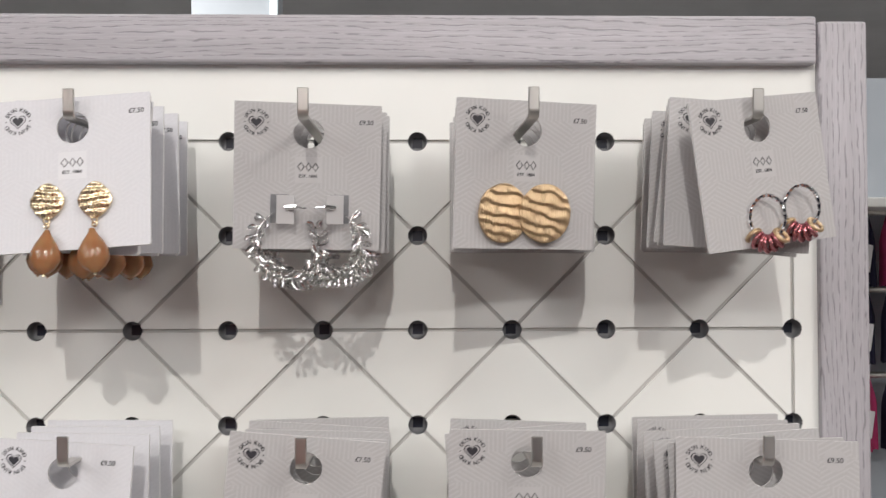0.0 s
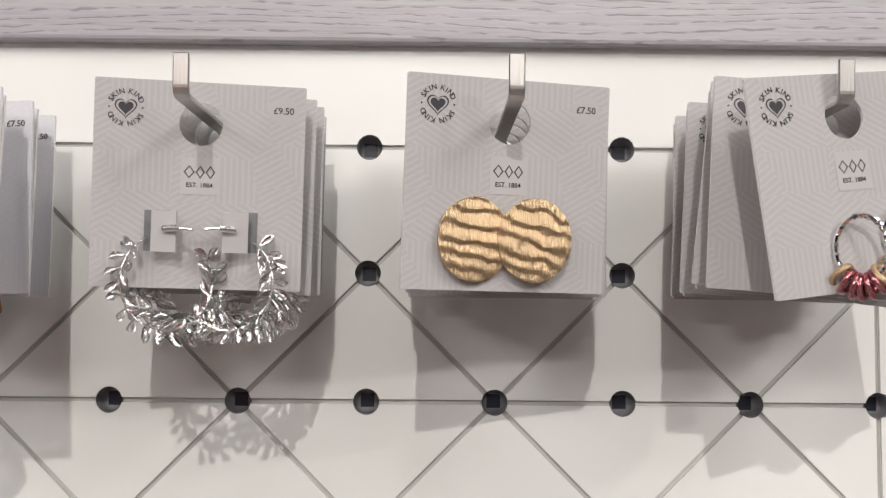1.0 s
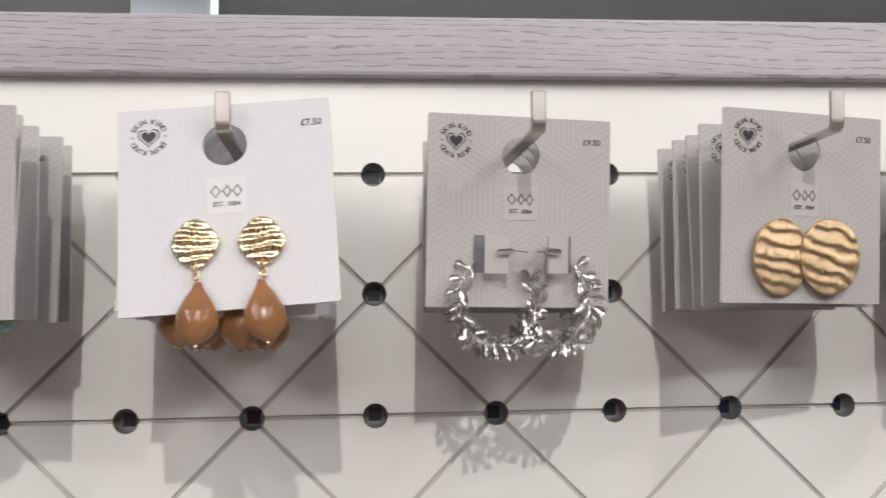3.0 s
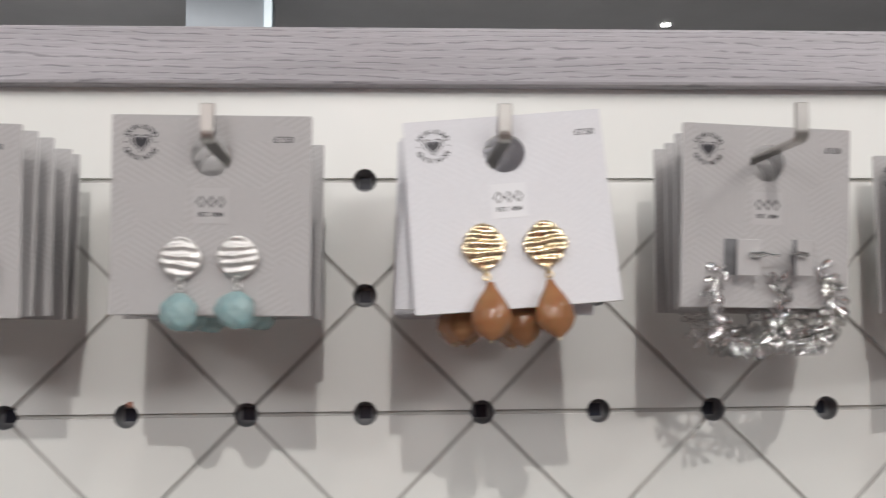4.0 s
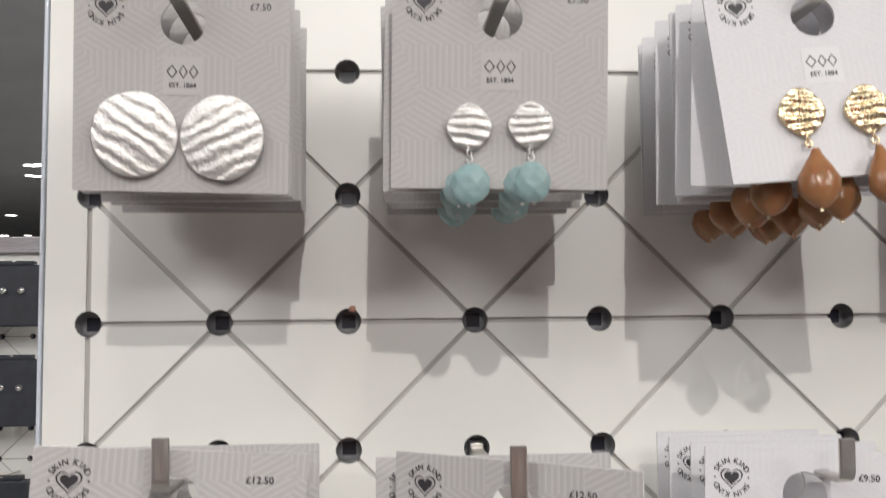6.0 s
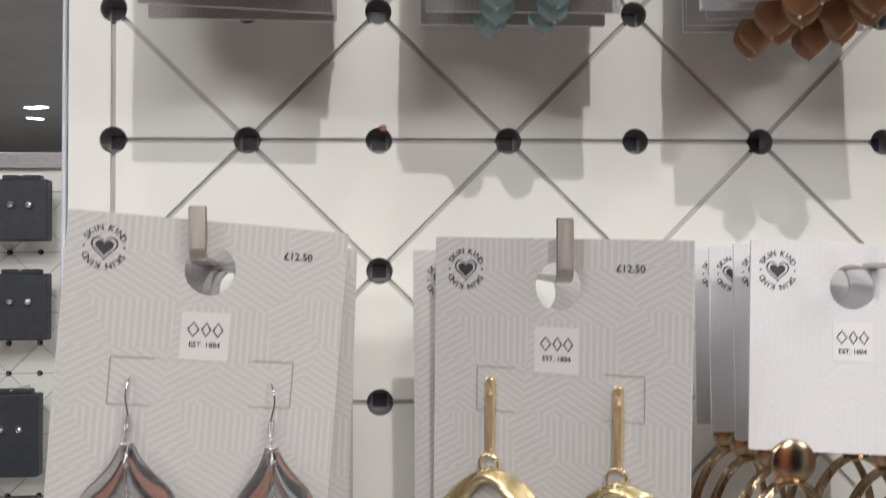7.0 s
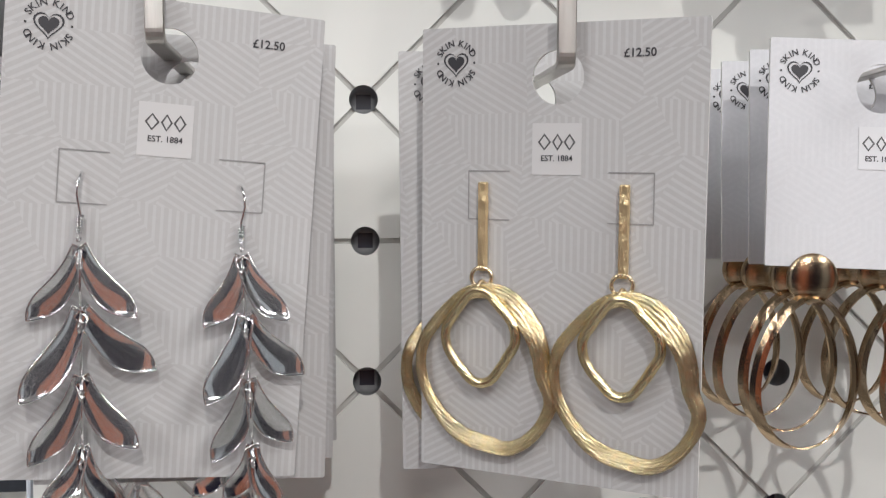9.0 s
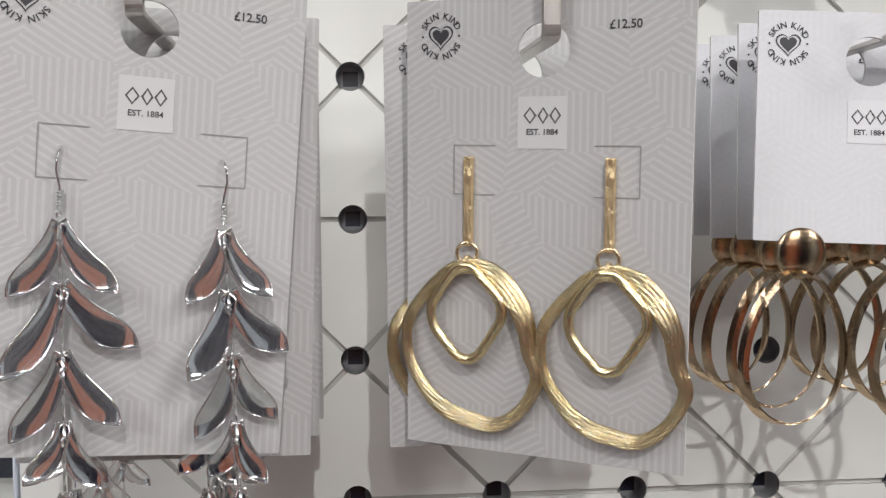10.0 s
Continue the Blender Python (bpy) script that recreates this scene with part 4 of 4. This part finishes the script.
c, at = earring_card("card coloured brighter for facing the lamps, with gold stud and faceted amber drop earrings", W, H, "£7.50", 0.0060, CARD_LIT, pose(0.2502, -0.0936, 1.5440, -10.0, -3.8, -3.0) @ Matrix.Scale(1.02, 4), "amber drop earring cards", bend=-0.0008)
drops(c, at, GOLD, AMBER, ((0.0238, 0.0460), (0.0440, 0.0466)), 0.0222, 0.0146, 0.0160, 0.0132, 0.0190, 1.0, 21)
stack(c, backs(0.249, HZ, ((-0.083, 0.001, -14, -6, 2.6), (-0.072, -0.001, -20, -4, 1.6), (-0.061, 0.0, -9, -2, -0.6), (-0.050, -0.002, -14, -1, 1.4), (-0.039, 0.001, -6, 0, -1.0), (-0.028, -0.001, -9, 0, 0.6), (-0.017, 0.0, -4, 0, 0.0))))

c, at = earring_card("grey patterned card with two silver leaf wreath hoop earrings", W, H, "£9.50", 0.0072, CARD, pose(0.3502, -0.0724, 1.5446, 4.5, 0.8, 8.5), "leaf hoop earring cards")
fold_tabs(c, at, ((0.0236, 0.0487, -1), (0.0455, 0.0484, 1)), SMALL_PATCH)
wreath(c, at, ((0.0246, 0.0645, 0.0144, -10, 6, 118, 388, 5), (0.0442, 0.0645, 0.0140, -10, -6, 62, -130, 9)))
stack(c, backs(0.351, HZ, ((-0.058, 0.001, 6, 1, 1.0), (-0.043, 0.002, 3, 1, 0.4), (-0.028, 0.001, 5, 0, 0.8))))

c, at = earring_card("grey patterned card with two overlapping hammered gold disc earrings", W, H, "£7.50", 0.0080, CARD, pose(0.4496, -0.0813, 1.5444, 4.3, 0.6, 14.4), "gold disc earring cards")
discs(c, at, GOLD_DISC, (0.0226, 0.0510), (0.0420, 0.0506), 0.0240, 0.0268, 0.0047, (radians(82), radians(73)), 0.0016, 0.00042, True)
stack(c, backs(0.451, HZ, ((-0.062, 0.0, 5, 1, 0.8), (-0.047, 0.001, 2, 0, -0.6), (-0.032, 0.0, 4, 0, 1.0), (-0.018, -0.001, 1, 0, 0.0))))

c, at = earring_card("grey patterned card with silver hoops carrying rose rings", W, H, "£7.50", 0.0090, CARD, pose(0.5489, -0.0975, 1.5440, -2.9, -7.0, 16.5) @ Matrix.Scale(0.98, 4), "rose hoop earring cards")
ring_stack(c, at, ((0.0288, 0.0545, 7), (0.0472, 0.0518, 7)))
for x, y, z, yaw, pitch, roll in backs(0.5505, HZ, ((-0.083, -0.004, 3, -2, 3.5), (-0.070, -0.002, 1, -1, 6.5), (-0.058, 0.0, 6, 0, 4.5), (-0.047, -0.003, 0, 0, 3.0), (-0.036, -0.001, 4, 0, 1.5), (-0.025, -0.002, 1, 0, 2.0), (-0.015, 0.0, 0, 0, 0.5))):
    b, _ = earring_card("grey patterned earring card fanned out behind another", W, H, "£7.50", 0.0090, CARD, pose(x, y, z, pitch, roll, yaw), "rose hoop earring cards")

# lower row
BW, BH = 0.076, 0.119
c, at = earring_card("long grey patterned card with silver leaf cascade earrings", BW, BH, "£12.50", 0.0140, CARD_LONG, pose(0.0525, -0.1045, 1.3988, 2.1, 4.4, 14.3), "leaf cascade earring cards", slots=((0.0195, 0.0448, -1), (0.0572, 0.0443, 1)))
cascade(c, at, ((0.0194, 0.0433, -1, 1.0), (0.0567, 0.0436, -4, 0.85)))
c, at = earring_card("long grey patterned card with silver leaf cascade earrings hanging behind another", BW, BH, "£12.50", 0.0140, CARD_LONG, pose(0.0545, -0.086, LZ, 1, 2.2, 8), "leaf cascade earring cards")
cascade(c, at, ((0.0150, 0.0415, 2, 1.0), (0.0500, 0.0425, 3, 0.9)))
stack(c, backs(0.0505, LZ, ((-0.064, 0.003, 4, 1, 1.0), (-0.040, 0.002, 2, 0, 0.2))))

c, at = earring_card("long grey patterned card with two-loop brushed gold drop earrings", BW, BH, "£12.50", 0.017, CARD_LONG, pose(0.1497, -0.1040, 1.3937, 2.9, 2.3, -28.4), "gold loop earring cards", slots=((0.0195, 0.0440, -1), (0.0575, 0.0440, 1)))
loops(c, at, ((0.0184, 0.0405), (0.0563, 0.0405)))
c, at = earring_card("long grey patterned card with gold loop earrings hanging behind another", BW, BH, "", 0.017, CARD_LONG, pose(0.1480, -0.072, 1.3917), "gold loop earring cards")
loops(c, at, ((0.0184, 0.0405), (0.0563, 0.0405)))

c, at = earring_card("card coloured brighter for facing the lamps, with gold disc studs and long oval hoops", 0.062, 0.064, "£9.50", 0.011, CARD_LIT, pose(0.2442, -0.0862, 1.3928, -4.0, 2.7, -6.0), "oval hoop earring cards", badge_at=0.0082)
oval_hoops(c, at, ((0.0125, 0.0672), (0.0500, 0.0672)), 10)
stack(c, backs(0.247, LZ, ((-0.066, -0.001, -4, -1, 0.6), (-0.044, -0.002, -2, 0, 0.0), (-0.024, -0.001, 0, 0, 0.4))))

for name, x, w, h, price, front, rest in (
        ("grey patterned card on a lower hook with a printed price", 0.35, W, H, "£7.50", (0.3518, -0.0980, 1.3965, 5.0, 2.0, 5.6), ((-0.080, 0.002, 4, 0, 3.4), (-0.062, 0.003, 2, 0, 2.0), (-0.042, 0.001, 3, 0, 4.2), (-0.022, 0.002, 0, 0, -1.0))),
        ("grey patterned card on a lower hook with a printed price", 0.45, W, H, "£9.50", (0.4469, -0.1022, 1.3995, -1.5, 4.0, 0.9), ((-0.082, -0.002, 2, 0, 2.6), (-0.058, -0.003, 0, 0, -4.2), (-0.034, -0.001, 1, 0, 2.4))),
        ("long grey patterned card on a lower hook with a printed price", 0.55, 0.075, 0.1, "£9.50", (0.5489, -0.1055, 1.3952, -14.4, -2.5, -0.3), ((-0.096, -0.002, -8, 0, -2.6), (-0.080, -0.005, -2, 0, -4.4), (-0.060, -0.006, 2, 0, -2.4), (-0.036, -0.004, 0, 0, 0.4), (-0.020, -0.003, 0, 0, -1.0)))):
    x0, y0, z0, yaw, pitch, roll = front
    c, at = earring_card(name, w, h, price, 0.0095, CARD, pose(x0, y0, z0, pitch, roll, yaw), "earring cards on the lower hooks")
    stack(c, backs(x, LZ, rest))


# ---- the display behind and the far shop ----
pegboard("pegboard_behind", -0.4 - 5 * PITCH, 1.34, 1.555, 6, 11, 0.042, 0.0165, 0.75, 3)
tagged(part("rail_behind", boxed(-1.3, -0.36, 1.327, 1.37, 1.5935, 1.6195, bevel=0.0016), WOOD_X), "grey-washed oak rail of the display behind", "rail", kind="structure")
tagged(part("plinth_behind", boxed(-1.3, -0.36, 1.1, 1.6, 0, 0.45, bevel=0.003), WHITE), "white painted plinth of the display behind", "plinth", kind="structure")


def dark_card(x, z, w, h, group):
    c = thing("dark_earring_card", pose(x, 1.255, z), "dark navy earring card with two shiny studs", "earrings", group)
    part("card", boxed(-w / 2, w / 2, -0.001, 0.028, -h / 2, h / 2, bevel=0.003), NAVY, c)
    part("card_top", boxed(-w / 2 + 0.012, w / 2 - 0.012, 0.002, 0.024, h / 2 - 0.001, h / 2 + 0.007, bevel=0.002), NAVY, c)
    for s in (-1, 1):
        bm = bmesh.new()
        bmesh.ops.create_icosphere(bm, subdivisions=2, radius=0.0065)
        put(part("stud", bm, CHROME, c, smooth=True), pose(s * 0.014, -0.004, h * 0.08))
    put(part("hook_arm", boxed(-0.002, 0.002, 0.0, 0.092, -0.001, 0.001), STEEL, c), pose(0, 0, h / 2 + 0.0055))


for z, h in ((1.519, 0.098), (1.366, 0.105), (1.165, 0.13), (0.99, 0.11)):
    for x in (-0.455, -0.556):
        dark_card(x - (0.012 if z < 1.2 else 0), z, 0.083, h, "dark earring cards on the display behind")

column = part("column", boxed(-1.50, -0.84, 8.0, 8.8, 0, CEIL - 0.004, bevel=0.01), PALE_BLUE)
tagged(column, "pale blue square column reaching the ceiling", "column", kind="structure")
tagged(part("light_strip", boxed(-0.841, -0.783, 7.98, 8.05, 0.5, CEIL - 0.004), glow("strip_glow", (0.8, 0.95, 1.0), 0.8)), "glowing vertical strip on the column", "light")


def downlight(x, y, r):
    l = thing("downlight", pose(x, y, CEIL), "round white recessed downlight in the ceiling", "ceiling light", "ceiling downlights")
    bm = bmesh.new()
    bmesh.ops.create_cone(bm, cap_ends=True, segments=24, radius1=r, radius2=r * 0.94, depth=0.012)
    put(part("lens", bm, LAMP, l), pose(0, 0, -0.006))
    part("rim", ring_bar(r * 1.08, r * 0.09, pose(0, 0, 0, 90), 24, 6), WHITE, l, smooth=True)
    return l


for x, y, r in ((-5.69, 14.24, 0.13), (-5.68, 17.88, 0.12), (-6.14, 19.17, 0.09), (-8.67, 25.16, 0.13), (-10.54, 27.12, 0.14), (-10.53, 29.99, 0.14), (-9.85, 30.02, 0.1), (-10.44, 32.73, 0.14), (-10.42, 35.52, 0.16), (-5.86, 17.95, 0.14), (-6.26, 19.09, 0.08), (9.64, 19.37, 0.3), (2.93, 9.23, 0.05)):
    downlight(x, y, r)

# clothes on the wall rack seen past the post
tagged(part("rack_wall", boxed(1.7, 5.0, 3.5, 3.6, 0, 2.25), PALE_BLUE), "pale blue wall panel behind the clothes rack", "wall", kind="structure")
tagged(part("rack_shelf", boxed(1.72, 4.9, 3.0, 3.49, 1.70, 1.735, bevel=0.004), WHITE), "white shelf over hanging clothes", "shelf", kind="structure")


def garment(x, z, h, mat, seed, y=3.25, said=None, group="clothes on the wall rack"):
    """Hanging cloth with soft folds, and a paper tag."""
    g = thing("hanging_garment", pose(x, y, z), said or ("folded dark or magenta garment on the wall rack" if mat is INDIGO else "magenta garment hanging on the wall rack"), "clothes", group)
    bm = bmesh.new()
    n, k = 18, 8
    grid = []
    for side in (-1, 1):
        rows = []
        for j in range(k + 1):
            f = j / k
            wd = 0.085 * (0.7 + 0.3 * min(1, f * 3))
            rows.append([bm.verts.new((wd * (2 * i / n - 1), side * (0.04 + 0.02 * f) * math.sin(math.pi * i / n) ** 0.5 + 0.014 * math.sin(i * 1.3 + seed) * f, -h * f + 0.01 * noise.noise(Vector((i * 0.4, j, seed))))) for i in range(n + 1)])
        grid.append(rows)
        for a, b in zip(rows, rows[1:]):
            for i in range(n):
                bm.faces.new((a[i], a[i + 1], b[i + 1], b[i]))
    bmesh.ops.remove_doubles(bm, verts=bm.verts, dist=0.0005)
    bmesh.ops.recalc_face_normals(bm, faces=bm.faces)
    part("cloth", bm, mat, g, smooth=True)
    put(part("tag", boxed(-0.018, 0.018, -0.002, 0.0, -0.05, 0.05, bevel=0.0008), PATCH, g), pose(0.02, -0.078, -h * 0.62, 0, 8))


for j, z in enumerate((1.69, 1.40, 1.08)):
    tagged(part("hang_bar", tube(bmesh.new(), [(1.75, 3.25, z + 0.005), (4.8, 3.25, z + 0.005)], 0.012, 10), STEEL, smooth=True), "steel bar of the wall clothes rack", "rail", kind="structure")
    for i in range(9):
        garment(1.84 + 0.19 * i, z, 0.27, (MAGENTA, INDIGO, MAGENTA, INDIGO, INDIGO)[(i + j * 2) % 5], i + j * 3)

# unseen rail of cloth across the aisle, added to colour the polished earrings' reflections
AISLE = -1.3
tagged(part("reflection_rail", tube(bmesh.new(), [(-1.75, AISLE, 0.0), (-1.75, AISLE, 1.75), (2.05, AISLE, 1.75), (2.05, AISLE, 0.0)], 0.014, 10), STEEL, smooth=True), "unseen steel rail added across the aisle to carry mirrored cloth", "rail", kind="structure")
for i in range(22):
    mat, said = INDIGO, "unseen dark navy cloth added for dark reflections in the earrings"
    if i in (0, 1, 10, 11, 18, 19, 20):
        mat, said = CORAL, "unseen coral cloth added for coral reflections in the earrings"
    elif i in (5, 6, 15, 16):
        mat, said = PALE_BLUE, "unseen pale blue cloth added for pale reflections in the earrings"
    garment(-1.60 + 0.165 * i, 1.735, 1.2, mat, i * 7, AISLE, said, "dresses on the aisle rail")
